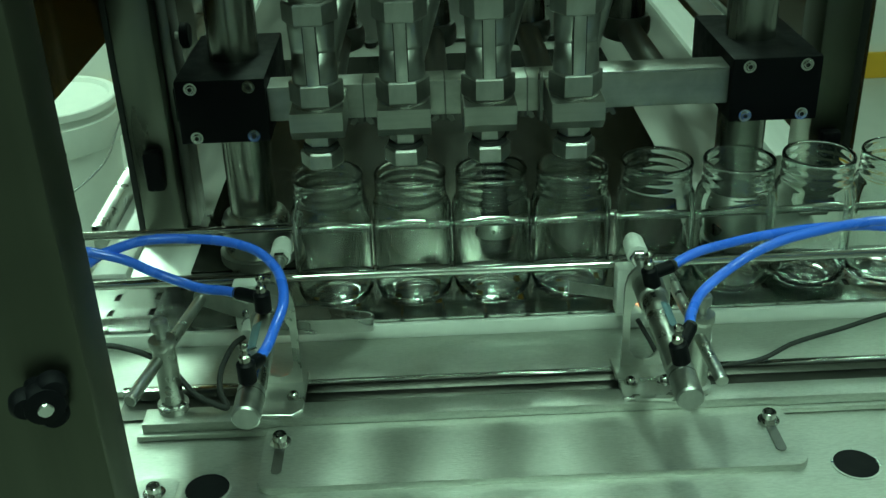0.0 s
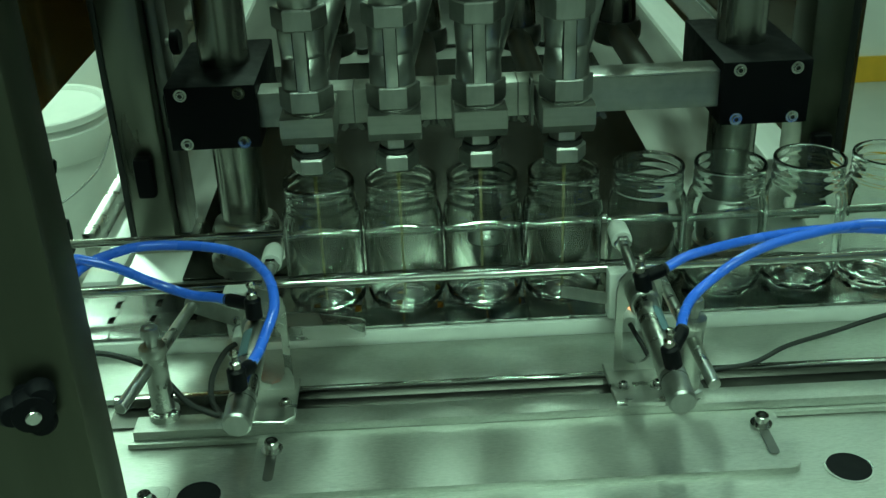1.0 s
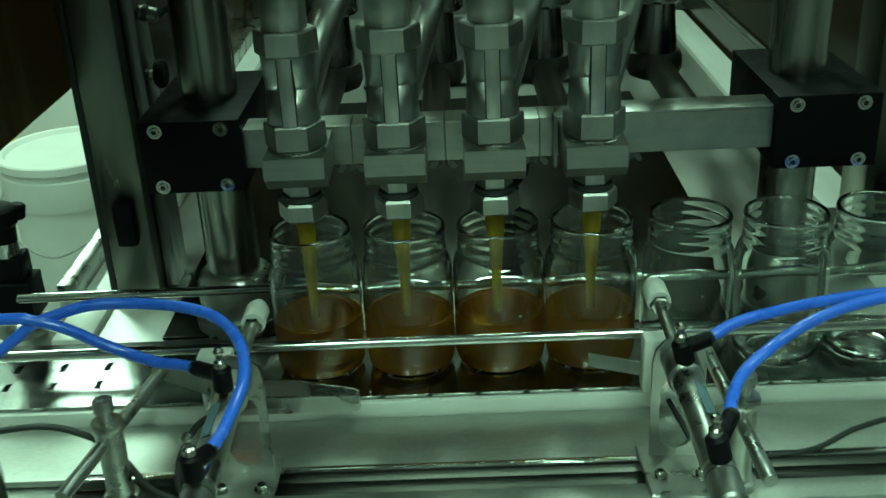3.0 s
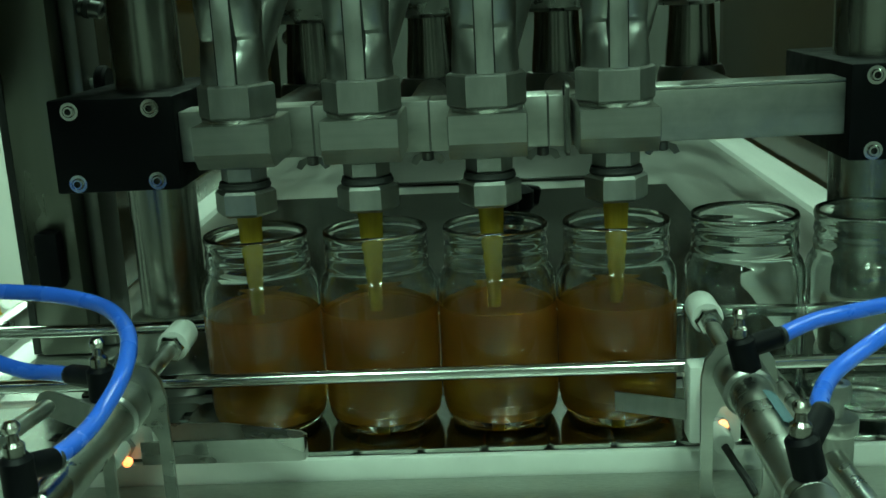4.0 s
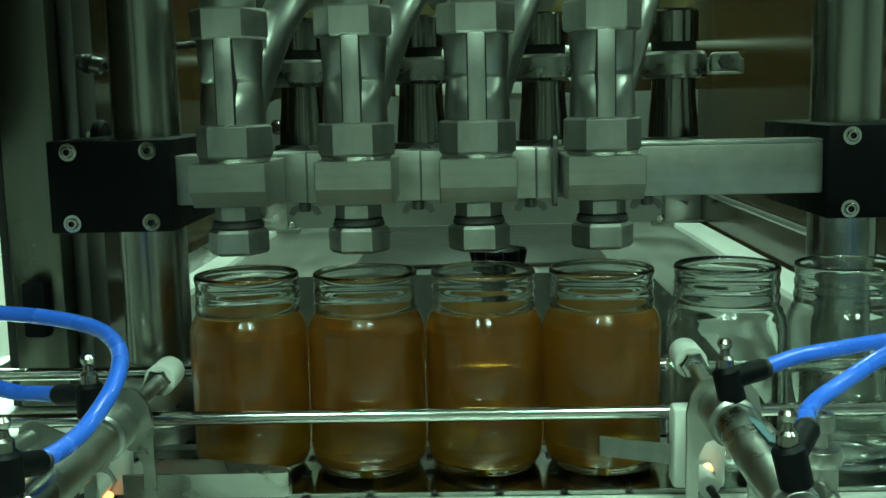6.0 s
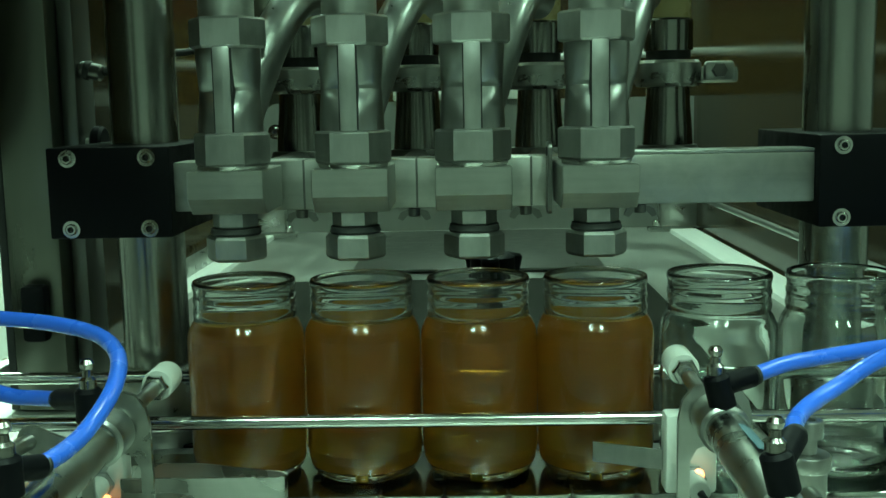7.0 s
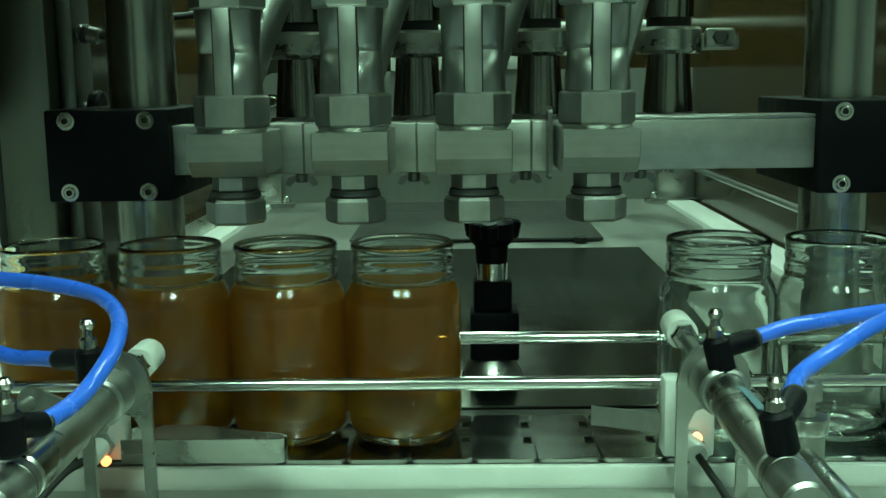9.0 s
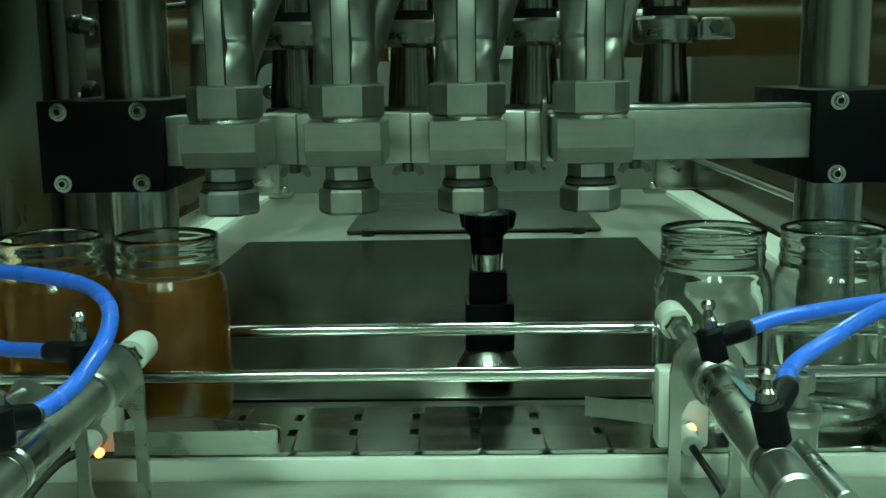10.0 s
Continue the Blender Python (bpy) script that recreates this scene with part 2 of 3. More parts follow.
CT = 1.0          # top of the chain
JY = 0.008        # line of the jars
PITCH = 0.0727
NOZ = [-0.1122, -0.0388, 0.0338, 0.1080]   # nozzles
STAND = [-0.1105, -0.0372, 0.0356, 0.1083]   # jars
SPEED = 0.14337

# ---- hall ----
solid("floor", box(-4, 4, -6, 3.40, -0.1, 0.0), FLOORM, "grey sealed concrete floor of the hall", kind="structure")
solid("wall_north", box(-4, 4, 3.40, 3.55, 0, 3.1), WALLM, "plain white wall behind the machine", kind="structure")
solid("wall_south", box(-4, 4, -6.15, -6, 0, 3.1), WALLM, "plain white wall of the hall", kind="structure")
solid("wall_west", box(-4.15, -4, -6.15, 3.55, 0, 3.1), GREYWALL, "plain grey wall of the hall", kind="structure")
solid("wall_east", box(4, 4.15, -6.15, 3.55, 0, 3.1), GREYWALL, "plain grey wall of the hall", kind="structure")
solid("ceiling", box(-4.15, 4.15, -6.15, 3.55, 3.1, 3.2), CEIL, "white ceiling of the hall", kind="structure")
solid("trim", box(-4, 4, 3.38, 3.398, 0.002, 0.11), YELLOW, "yellow painted kick band along the wall", kind="structure")
solid("trim", box(-2.25, -2.13, 3.36, 3.379, 0.112, 2.2), YELLOW, "yellow painted upright on the wall", kind="structure")
for lx, ly, watts in LAMPS:
    t = thing("ceiling_light", "long white fluorescent ceiling fitting, switched on", "light", pose(lx, ly, 2.9), "hall lights")
    part("housing", box(-0.15, 0.15, -0.72, 0.72, 0.02, 0.2, 0.01), WALLM, t)
    part("diffuser", box(-0.13, 0.13, -0.7, 0.7, 0.0, 0.019, 0.004), DIFFUSER, t)


def bucket(x, y):
    t = thing("bucket", "white plastic pail with its lid on, on the floor", "bucket", pose(x, y, 0))
    part("body", turned([(0, 0.002), (0.142, 0.002), (0.150, 0.012), (0.169, 0.400), (0.177, 0.404), (0.180, 0.410), (0.181, 0.486), (0.176, 0.490), (0.173, 0.515), (0, 0.515)], 56), PAIL, t)
    part("lid", turned([(0, 0.522), (0.157, 0.522), (0.164, 0.534), (0.180, 0.534), (0.184, 0.530), (0.185, 0.512), (0.180, 0.507)], 56), PAIL, t)
    part("handle", hose([(-0.183, 0, 0.45), (-0.150, -0.147, 0.37), (0, -0.225, 0.30), (0.150, -0.147, 0.37), (0.183, 0, 0.45)], 0.003), GREYP, t, "bent wire handle")
    return t


bucket(-1.075, 2.005)

rack = thing("storage_rack", "orange painted steel rack beam on two uprights behind the machine", "rack")
part("beam", box(-1.75, 1.75, 2.30, 2.36, 1.47, 1.60, 0.004), ORANGE, rack)
for ux in (-1.79, 1.79):
    part("upright", box(ux - 0.04, ux + 0.04, 2.29, 2.37, 0.0, 2.0, 0.004), ORANGE, rack)

# ---- machine table ----
table = thing("machine_table", "stainless steel filling machine table with raised plate", "machine")
part("cabinet", box(-0.30, 0.395, 0.10, 1.45, 0.12, 0.93, 0.004), DARKSTEEL, table)
part("front_cabinet", box(-0.40, 1.0, -0.295, 0.098, 0.12, 0.93, 0.004), DARKSTEEL, table)
for fx, fy in ((-0.36, -0.26), (0.95, -0.26), (-0.26, 1.40), (0.35, 1.40)):
    part("foot", turned([(0, 0), (0.035, 0), (0.035, 0.012), (0.012, 0.02), (0.012, 0.121), (0, 0.121)], 20, pose(fx, fy, 0)), DARKSTEEL, table)
part("front_deck", box(-0.42, 1.05, -0.315, -0.05, 0.931, 0.977, 0.006), DECK, table)
part("raised_plate", slab(rounded(-0.158, 0.255, -0.245, -0.171, 0.008, corners=(1, 1, 1, 1)), 0.977, 0.983, bevel=0.0008), DECK, table)
part("side_plate", box(-0.42, 1.05, -0.114, -0.047, 0.978, 0.984, 0.001), DECK, table)
part("channel", box(-0.285, 1.05, -0.148, -0.116, 0.9775, 0.979, 0.0), SLOTM, table)
part("mount_bar", box(-0.258, 1.05, -0.1705, -0.149, 0.9775, 0.9905, 0.0012), DECK, table)
part("mount_step", box(-0.262, 1.05, -0.1755, -0.1708, 0.9775, 0.9825, 0.0008), DECK, table)
part("mount_lip", box(-0.285, 1.05, -0.1225, -0.1155, 0.9795, 0.990, 0.0012), CHROME, table)
for sx, sy in ((-0.145, -0.193), (0.239, -0.192)):
    part("slot", slab(rounded(sx - 0.004, sx + 0.004, sy - 0.037, sy + 0.001, 0.0039), 0.9833, 0.9838), DARKSTEEL, table)
    capscrew(table, sx, sy, 0.984, 0.0055, 0.009)
capscrew(table, -0.235, -0.239, 0.9775, 0.0055, 0.008)
part("pad", slab(rounded(-0.251, -0.219, -0.262, -0.222, 0.006), 0.9771, 0.9776), DECK, table)
for hx, hy in ((-0.196, -0.236), (0.291, -0.241)):
    h = part("drain_hole", turned([(0.0165, 0.9772), (0.0180, 0.9772), (0.0180, 0.9780), (0.0165, 0.9780), (0.0165, 0.9772)], 36, pose(hx, hy, 0)), STEEL, table)
    part("hole_bottom", turned([(0, 0.9776), (0.0165, 0.9776), (0.0165, 0.9778), (0, 0.9778)], 36, pose(hx, hy, 0)), BLACK, h)
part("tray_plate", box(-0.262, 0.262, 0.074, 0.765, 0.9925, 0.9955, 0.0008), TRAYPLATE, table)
part("clamp_shelf", box(-0.42, -0.362, 0.072, 0.14, 0.93, 0.9925, 0.001), STEEL, table)
part("rear_tray", box(-0.3255, 0.395, 0.072, 1.45, 0.931, 0.992, 0.003), TRAY, table)
for x0, x1, y0 in ((0.3955, 0.443, 0.30), (-0.361, -0.326, 0.072)):
    part("tray_flange", box(x0, x1, y0, 1.445, 0.94, 0.998, 0.002), GLARESTEEL, table, "edge strip along the tray, overhead glare put into its near-white colour")

part("tray_rim", box(-0.376, -0.3615, 0.1415, 1.445, 0.93, 1.018, 0.0015), STEEL, table)

# ---- conveyor ----
conveyor = thing("conveyor", "white wear strips and bed under the slat chain", "conveyor")
part("front_strip", box(-0.42, 1.05, -0.0455, -0.0395, 0.979, 0.9965, 0.0015), NYLON, conveyor)
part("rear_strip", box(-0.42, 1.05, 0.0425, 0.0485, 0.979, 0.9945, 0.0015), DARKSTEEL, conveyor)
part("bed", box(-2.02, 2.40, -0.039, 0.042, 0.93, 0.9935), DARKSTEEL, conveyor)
for x0, x1 in ((-2.02, -0.421), (1.051, 2.40)):
    for y0, y1 in ((-0.0455, -0.0395), (0.0425, 0.0485)):
        part("strip", box(x0, x1, y0, y1, 0.93, 0.9965, 0.0015), NYLON, conveyor)
    for lx in (x0 + 0.15, x1 - 0.15):
        part("leg", box(lx - 0.02, lx + 0.02, -0.038, 0.041, 0.0, 0.9295, 0.002), STEEL, conveyor)
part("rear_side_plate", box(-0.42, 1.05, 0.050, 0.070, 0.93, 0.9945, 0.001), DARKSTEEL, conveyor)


def chain():
    """Hinged flat slats, long enough to run to the left through the whole clip."""
    t = thing("conveyor_chain", "stainless steel flat-top slat chain running under the jars", "conveyor chain")
    p, g = 0.0381, 0.0003
    a, b, w = -p / 2 + g, p / 2 - g, 0.0413
    outline = [(a, -w + 0.003), (a + 0.003, -w), (b - 0.003, -w), (b, -w + 0.003), (b, -0.0150), (b - 0.007, -0.0150), (b - 0.007, -0.0030), (b, -0.0030),
               (b, 0.0130), (b - 0.007, 0.0130), (b - 0.007, 0.0260), (b, 0.0260), (b, w - 0.003), (b - 0.003, w), (a + 0.003, w), (a, w - 0.003),
               (a, 0.0255), (a - 0.002, 0.0255), (a - 0.002, 0.0135), (a, 0.0135), (a, -0.0035), (a - 0.002, -0.0035), (a - 0.002, -0.0145), (a, -0.0145)]
    me = finish(slab(outline, -0.003, 0.0, bevel=0.0004), CHAINM, "slat")
    for i in range(76):
        s = new("slat", me)
        s.parent = t
        s.location = (-0.8548 + i * p, 0, 0)
    return t


CHAINM = material("chain_steel", (0.36, 0.37, 0.35), 0.16, 1.0, 0.2, 70, (0.2, 1, 1), 0.06, mottle=0.4, rvary=0.05)
chain_thing = chain()


def rail(name, y, z, x0, x1, label):
    t = thing(name, label, "guide rail")
    part("rod", rod((x0, y, z), (x1, y, z), 0.0042, 20, 0.001), CHROME, t)
    return t


rail("guide_rail", -0.0365, 1.045, -0.360, 1.0, "polished steel guide rail before the jars")
rail("guide_rail", 0.0535, 1.050, -0.372, 1.0, "polished steel guide rail behind the jars")


# ---- head ----
def column(x, y):
    t = thing("column", "thick polished stainless guide column with a base flange", "column", pose(x, y, 0), "head columns")
    part("shaft", turned([(0, 0.9935), (0.0232, 0.9935), (0.0232, 1.62), (0, 1.62)], 48), COLM, t)
    part("flange", turned([(0.0234, 1.005), (0.033, 1.005), (0.034, 1.008), (0.034, 1.036), (0.031, 1.044), (0.027, 1.047), (0.0234, 1.047)], 48), STEEL, t)
    part("base", turned([(0.0234, 0.9935), (0.039, 0.9935), (0.039, 1.0045), (0.0234, 1.0045)], 48), STEEL, t)
    return t


COLM = material("column_steel", (0.38, 0.385, 0.355), 0.24, 1.0, 0.14, 40, (1, 1, 0.06), 0.05, mottle=0.5)
column(-0.1965, 0.105)
column(0.2875, 0.105)


def bearing_block(x):
    t = thing("bearing_block", "black plastic bearing block clamped round a column", "bearing block", pose(x, 0, 0), "bearing blocks")
    part("block", box(-0.040, 0.040, 0.033, 0.177, 1.1475, 1.2065, 0.0015), BLACK, t)
    o = -1 if x < 0 else 1
    part("side_lug", box(min(o * 0.0402, o * 0.0455), max(o * 0.0402, o * 0.0455), 0.050, 0.110, 1.163, 1.194, 0.001), BLACK, t)
    for bx in (-0.0255, 0.0255):
        for bz in (1.1538, 1.1995):
            capscrew(t, 0, 0, 0, 0.0037, 0.003, pose(bx, 0.0329, bz, 90))
    return t


bearing_block(-0.2005)
bearing_block(0.2925)
BARM = material("bar_steel", (0.50, 0.51, 0.475), 0.46, 1.0, 0.25, 90, (0.05, 1, 1), 0.25, mottle=0.9, rvary=0.08, blotch=70)
bar = thing("crossbar", "square stainless bar carrying the four nozzles", "crossbar")
part("bar", box(-0.1603, 0.2522, 0.040, 0.070, 1.1635, 1.1955, 0.0012), BARM, bar)
part("top_strip", box(0.1325, 0.2518, 0.0395, 0.0695, 1.1957, 1.1978, 0.0006), SATIN, bar, "thin bright strip along the bar")
for wx in (-0.0755, -0.0025, 0.0712):
    part("weld", box(wx - 0.0007, wx + 0.0007, 0.0394, 0.0708, 1.1640, 1.1958, 0.0002), DARKSTEEL, bar)

BODYM = material("nozzle_steel", (0.38, 0.39, 0.37), 0.34, 1.0, 0.16, 150, (1, 1, 0.3), 0.1, mottle=0.8, blotch=50)

BLOCKM = material("block_steel", (0.44, 0.45, 0.42), 0.40, 1.0, 0.2, 120, (0.1, 1, 1), 0.15, mottle=0.6, rvary=0.05, blotch=60)


def nozzle(x):
    t = thing("filling_nozzle", "stainless filling nozzle with hexagonal collars above a jar", "nozzle", pose(x, 0, 0), "filling nozzles")
    part("clamp_block", slab([(-0.025, 1.193), (-0.025, 1.1768), (-0.0150, 1.167), (0.036, 1.167), (0.0395, 1.1705), (0.0395, 1.193)], -0.0226, 0.0226, Matrix(((0, 0, 1, 0), (1, 0, 0, 0), (0, 1, 0, 0), (0, 0, 0, 1))), bevel=0.0006), BLOCKM, t)
    part("upper_nut", hexnut(pose(0, 0, 1.1575), 0.024, 0.0093), SATIN, t)
    part("gasket", turned([(0, 1.153), (0.0150, 1.153), (0.0158, 1.1545), (0.0150, 1.156), (0.0150, 1.1573), (0, 1.1573)], 28), RUBBER, t, "black rubber ring")
    part("outlet_nut", hexnut(pose(0, 0, 1.1375), 0.0320, 0.0153, chamfer=0.0018), SATIN, t)
    part("lower_collar", hexnut(pose(0, 0, 1.1955), 0.040, 0.0195, chamfer=0.0014), SATIN, t)
    part("collar_seat", turned([(0, 1.1932), (0.0205, 1.1932), (0.0215, 1.1953), (0, 1.1953)], 36), STEEL, t)
    body = turned([(0, 1.2152), (0.0185, 1.2152), (0.0186, 1.2215), (0.0178, 1.2265), (0.0160, 1.2315), (0.0132, 1.2355), (0.0108, 1.2383), (0.0100, 1.2398), (0.0108, 1.2408), (0.0128, 1.2420), (0.0140, 1.2450), (0.0156, 1.2500), (0.0175, 1.2560), (0.0185, 1.2610), (0.0185, 1.2648), (0, 1.2648)], 48)
    for v in body.verts:
        d = math.hypot(v.co.x, v.co.y)
        if d > 0.001:
            v.co.x *= (0.0182 + 0.0013 * min(1, abs(v.co.z - 1.2398) / 0.02)) / d
    part("valve_body", body, BODYM, t)
    part("front_rib", box(-0.0049, 0.0049, -0.0200, -0.0090, 1.2150, 1.2652, 0.0003), SATIN, t)
    for s in (-1, 1):
        part("seam", box(s * 0.0053 - 0.0004, s * 0.0053 + 0.0004, -0.0192, -0.0100, 1.2156, 1.2644), RUBBER, t, "dark gap beside the rib")
    part("upper_collar", hexnut(pose(0, 0, 1.265), 0.040, 0.018, chamfer=0.0014), SATIN, t)
    part("stem", turned([(0, 1.2832), (0.0165, 1.2832), (0.0165, 1.33), (0.0205, 1.332), (0.0205, 1.345), (0.0135, 1.347), (0.0135, 1.46), (0, 1.46)], 32), STEEL, t)
    part("inlet_pipe", hose([(0.004, 0.006, 1.218), (0.013, 0.013, 1.245), (0.023, 0.026, 1.274), (0.032, 0.048, 1.294), (0.040, 0.080, 1.302), (0.048, 0.120, 1.303), (0.050, 0.165, 1.303)], 0.0122, 22), BODYM, t)
    if x == NOZ[3]:
        lug = part("lug", slab(rounded(0.020, 0.039, 1.160, 1.205, 0.004), -0.0012, 0.0012, Matrix(((0, 0, 1, -0.0262), (1, 0, 0, 0), (0, 1, 0, 0), (0, 0, 0, 1)))), DARKSTEEL, t)
        part("lug_hole", rod((-0.0281, 0.030, 1.199), (-0.0243, 0.030, 1.199), 0.003, 12, 0.0), RUBBER, lug)
    nut = part("wing_nut", rod((0.034, 0.046, 1.1575), (0.034, 0.046, 1.1633), 0.0040, 14), DARKSTEEL, t)
    for sx in (-1, 1):
        part("wing", slab([(0, 0), (0.006, -0.003), (0.0085, -0.0005), (0.005, 0.003), (0, 0.003)], -0.0012, 0.0012, pose(0.034 + sx * 0.003, 0.046, 1.1595, 90, 0, 0 if sx > 0 else 180) @ pose(0, 0, 0, 0, 0, -20)), DARKSTEEL, nut)
    return t


for nx in NOZ:
    nozzle(nx)

PUMPM = material("pump_steel", (0.30, 0.30, 0.275), 0.16, 1.0, 0.15, 50, (1, 1, 0.06), 0.04, mottle=0.5)

# ---- pump tubes behind the head ----
def pump(x, y):
    t = thing("pump_tube", "upright stainless pump tube with a clamp ring and elbow", "pump", pose(x, y, 0), "pump tubes")
    part("lower_tube", turned([(0, 1.1935), (0.0205, 1.1935), (0.0200, 1.2050), (0.0182, 1.2250), (0.0175, 1.2402), (0, 1.2402)], 36), PUMPM, t)
    part("elbow", turned([(0, 1.1660), (0.0150, 1.1668), (0.0230, 1.1705), (0.0262, 1.1770), (0.0262, 1.1880), (0.0240, 1.1932), (0, 1.1932)], 36), DARKSTEEL, t)
    part("outlet_pipe", rod((0, -0.024, 1.1815), (0, -0.1695, 1.1815), 0.0125, 20), DARKSTEEL, t)
    part("clamp_ring", turned([(0, 1.2405), (0.025, 1.2405), (0.027, 1.243), (0.027, 1.259), (0.025, 1.2615), (0, 1.2615)], 36), STEEL, t)
    part("seal", turned([(0, 1.262), (0.018, 1.262), (0.018, 1.269), (0, 1.269)], 30), RUBBER, t, "dark rubber seal")
    part("barrel", turned([(0, 1.2692), (0.0198, 1.2692), (0.0198, 1.293), (0.0185, 1.2945), (0, 1.2945)], 36), PUMPM, t)
    part("sight_tube", turned([(0, 1.295), (0.0180, 1.295), (0.0180, 1.5), (0, 1.5)], 36), SIGHT, t, "cloudy amber sight tube")
    return t


for px in (-0.107, -0.010, 0.090, 0.1955):
    pump(px, 0.24)
lever = thing("clamp_lever", "steel clamp lever with a bolt on a pump tube", "clamp")
part("arm", box(0.2140, 0.2505, 0.230, 0.243, 1.243, 1.256, 0.002), STEEL, lever)
part("jaw", box(0.2215, 0.2455, 0.221, 0.2295, 1.244, 1.260, 0.003), STEEL, lever)
part("bolt", hexnut(pose(0.2325, 0.2205, 1.2525, 90), 0.011, 0.005), DARKSTEEL, lever)

# ---- plates on the tray ----
dark_plate = thing("cover_plate", "grey steel cover plate lying on the tray", "plate")
part("plate", box(-0.136, 0.223, 0.836, 1.29, 0.9945, 0.9985, 0.001), DARKSTEEL, dark_plate)
for bx in (-0.105, 0.190):
    part("stud", rod((bx, 0.826, 0.9925), (bx, 0.826, 1.001), 0.009), RUBBER, dark_plate)
panel = thing("mounting_board", "grey steel mounting panel with rounded corners on two feet", "panel")
part("panel", slab(rounded(-0.350, 0.510, 0.994, 1.236, 0.03), -0.006, 0.006, pose(0, 1.34, 0, 90), bevel=0.001), PANELM, panel)
for fx in (-0.345, 0.418):
    f = part("foot", box(fx - 0.035, fx + 0.035, 1.30, 1.333, 0.9925, 1.075, 0.002), STEEL, panel)
    part("foot_plate", box(fx - 0.06, fx + 0.06, 1.27, 1.299, 0.9925, 1.000, 0.001), STEEL, panel)
    for bx in (-0.045, 0.045):
        capscrew(panel, fx + bx, 1.285, 1.0002, 0.007, 0.012)
capscrew(panel, 0, 0, 0, 0.009, 0.006, pose(-0.327, 1.333, 1.184, 90))
# Pale box added for the bright background showing through at the panel top.
part("bright_gap_strip", box(-0.105, 0.128, 1.320, 1.350, 1.2365, 1.266, 0.002), NYLON, panel, "pale strip added in place of bright background showing above the panel")

# ---- rear rail clamp ----
def rail_clamp(dx, dy, dz):
    clamp = thing("rail_clamp", "black clamp block with a star knob on a steel foot", "clamp", pose(dx, dy, dz), "rail clamps")
    part("foot", turned([(0, 0.9957), (0.0245, 0.9957), (0.0230, 1.0000), (0.0185, 1.0075), (0.0150, 1.0118), (0, 1.0118)], 18, pose(0.048, 0.15, 0)), STEEL, clamp)
    part("block", box(0.031, 0.068, 0.133, 0.167, 1.0120, 1.0490, 0.002), BLACK, clamp)
    part("upper_block", box(0.034, 0.063, 0.137, 0.163, 1.0493, 1.0720, 0.002), BLACK, clamp)
    part("collar", turned([(0, 1.0723), (0.0123, 1.0723), (0.0123, 1.0850), (0, 1.0850)], 24, pose(0.048, 0.15, 0)), CHROME, clamp)
    k = part("knob", turned([(0, 1.0853), (0.0118, 1.0853), (0.0128, 1.0980), (0.0170, 1.1030), (0.0170, 1.1150), (0.0105, 1.1190), (0, 1.1190)], 28, pose(0.048, 0.15, 0)), BLACK, clamp)
    for a in range(3):
        c, d = math.cos(a * 2.094 + 0.4), math.sin(a * 2.094 + 0.4)
        part("lobe", rod((0.048 + 0.015 * c, 0.15 + 0.015 * d, 1.103), (0.048 + 0.018 * c, 0.15 + 0.018 * d, 1.117), 0.0070, 14, 0.002), BLACK, k)
    return clamp


rail_clamp(0, 0, 0)
rail_clamp(-0.445, -0.045, -0.0030)

# ---- guard frame ----
def post(x0, x1, y0, y1, label, mat=None, z0=0.0):
    t = thing("guard_post", label, "post", group="guard posts")
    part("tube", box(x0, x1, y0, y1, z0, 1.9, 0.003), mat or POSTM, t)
    return t


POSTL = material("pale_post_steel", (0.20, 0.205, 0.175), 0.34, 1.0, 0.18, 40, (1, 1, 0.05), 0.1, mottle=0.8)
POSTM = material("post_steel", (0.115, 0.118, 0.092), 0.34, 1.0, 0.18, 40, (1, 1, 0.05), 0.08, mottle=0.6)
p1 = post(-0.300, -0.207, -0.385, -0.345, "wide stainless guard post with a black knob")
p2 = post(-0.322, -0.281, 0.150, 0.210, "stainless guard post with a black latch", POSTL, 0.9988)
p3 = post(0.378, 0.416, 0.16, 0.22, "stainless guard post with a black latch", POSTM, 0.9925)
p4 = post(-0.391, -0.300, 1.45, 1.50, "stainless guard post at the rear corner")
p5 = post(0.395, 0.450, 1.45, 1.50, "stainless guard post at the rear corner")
part("channel", box(-0.2805, -0.268, 0.170, 0.210, 0.999, 1.9, 0.002), DARKSTEEL, p2)
part("foot", slab(rounded(-0.3255, -0.262, 0.140, 0.216, 0.006), 0.9922, 0.9985, bevel=0.001), STEEL, p2)
part("door_pane", box(-0.3185, -0.3135, 0.2105, 0.50, 1.002, 1.9), SMOKED, p2, "brown tinted door panel")
part("edge_strip", box(-0.329, -0.3225, 0.153, 0.175, 0.999, 1.9, 0.001), RUBBER, p2, "black rubber seal")
part("latch", box(-0.309, -0.290, 0.135, 0.1495, 1.056, 1.100, 0.004), BLACK, p2, "black plastic latch")
part("latch", box(0.386, 0.407, 0.145, 0.1595, 1.052, 1.088, 0.004), BLACK, p3, "black plastic latch")
part("edge_strip", box(0.4165, 0.4255, 0.165, 0.19, 0.999, 1.9, 0.001), RUBBER, p3, "black rubber seal")
KM = pose(-0.2335, -0.3853, 1.1755, 0, 0, 24) @ pose(0, 0, 0, 90)
kb = part("knob", turned([(0, -0.004), (0.0085, -0.004), (0.0085, 0.004), (0.0110, 0.007), (0.0125, 0.013), (0.0105, 0.0185), (0.0055, 0.0195), (0, 0.0195)], 30, KM), BLACK, p1, "black plastic star knob")
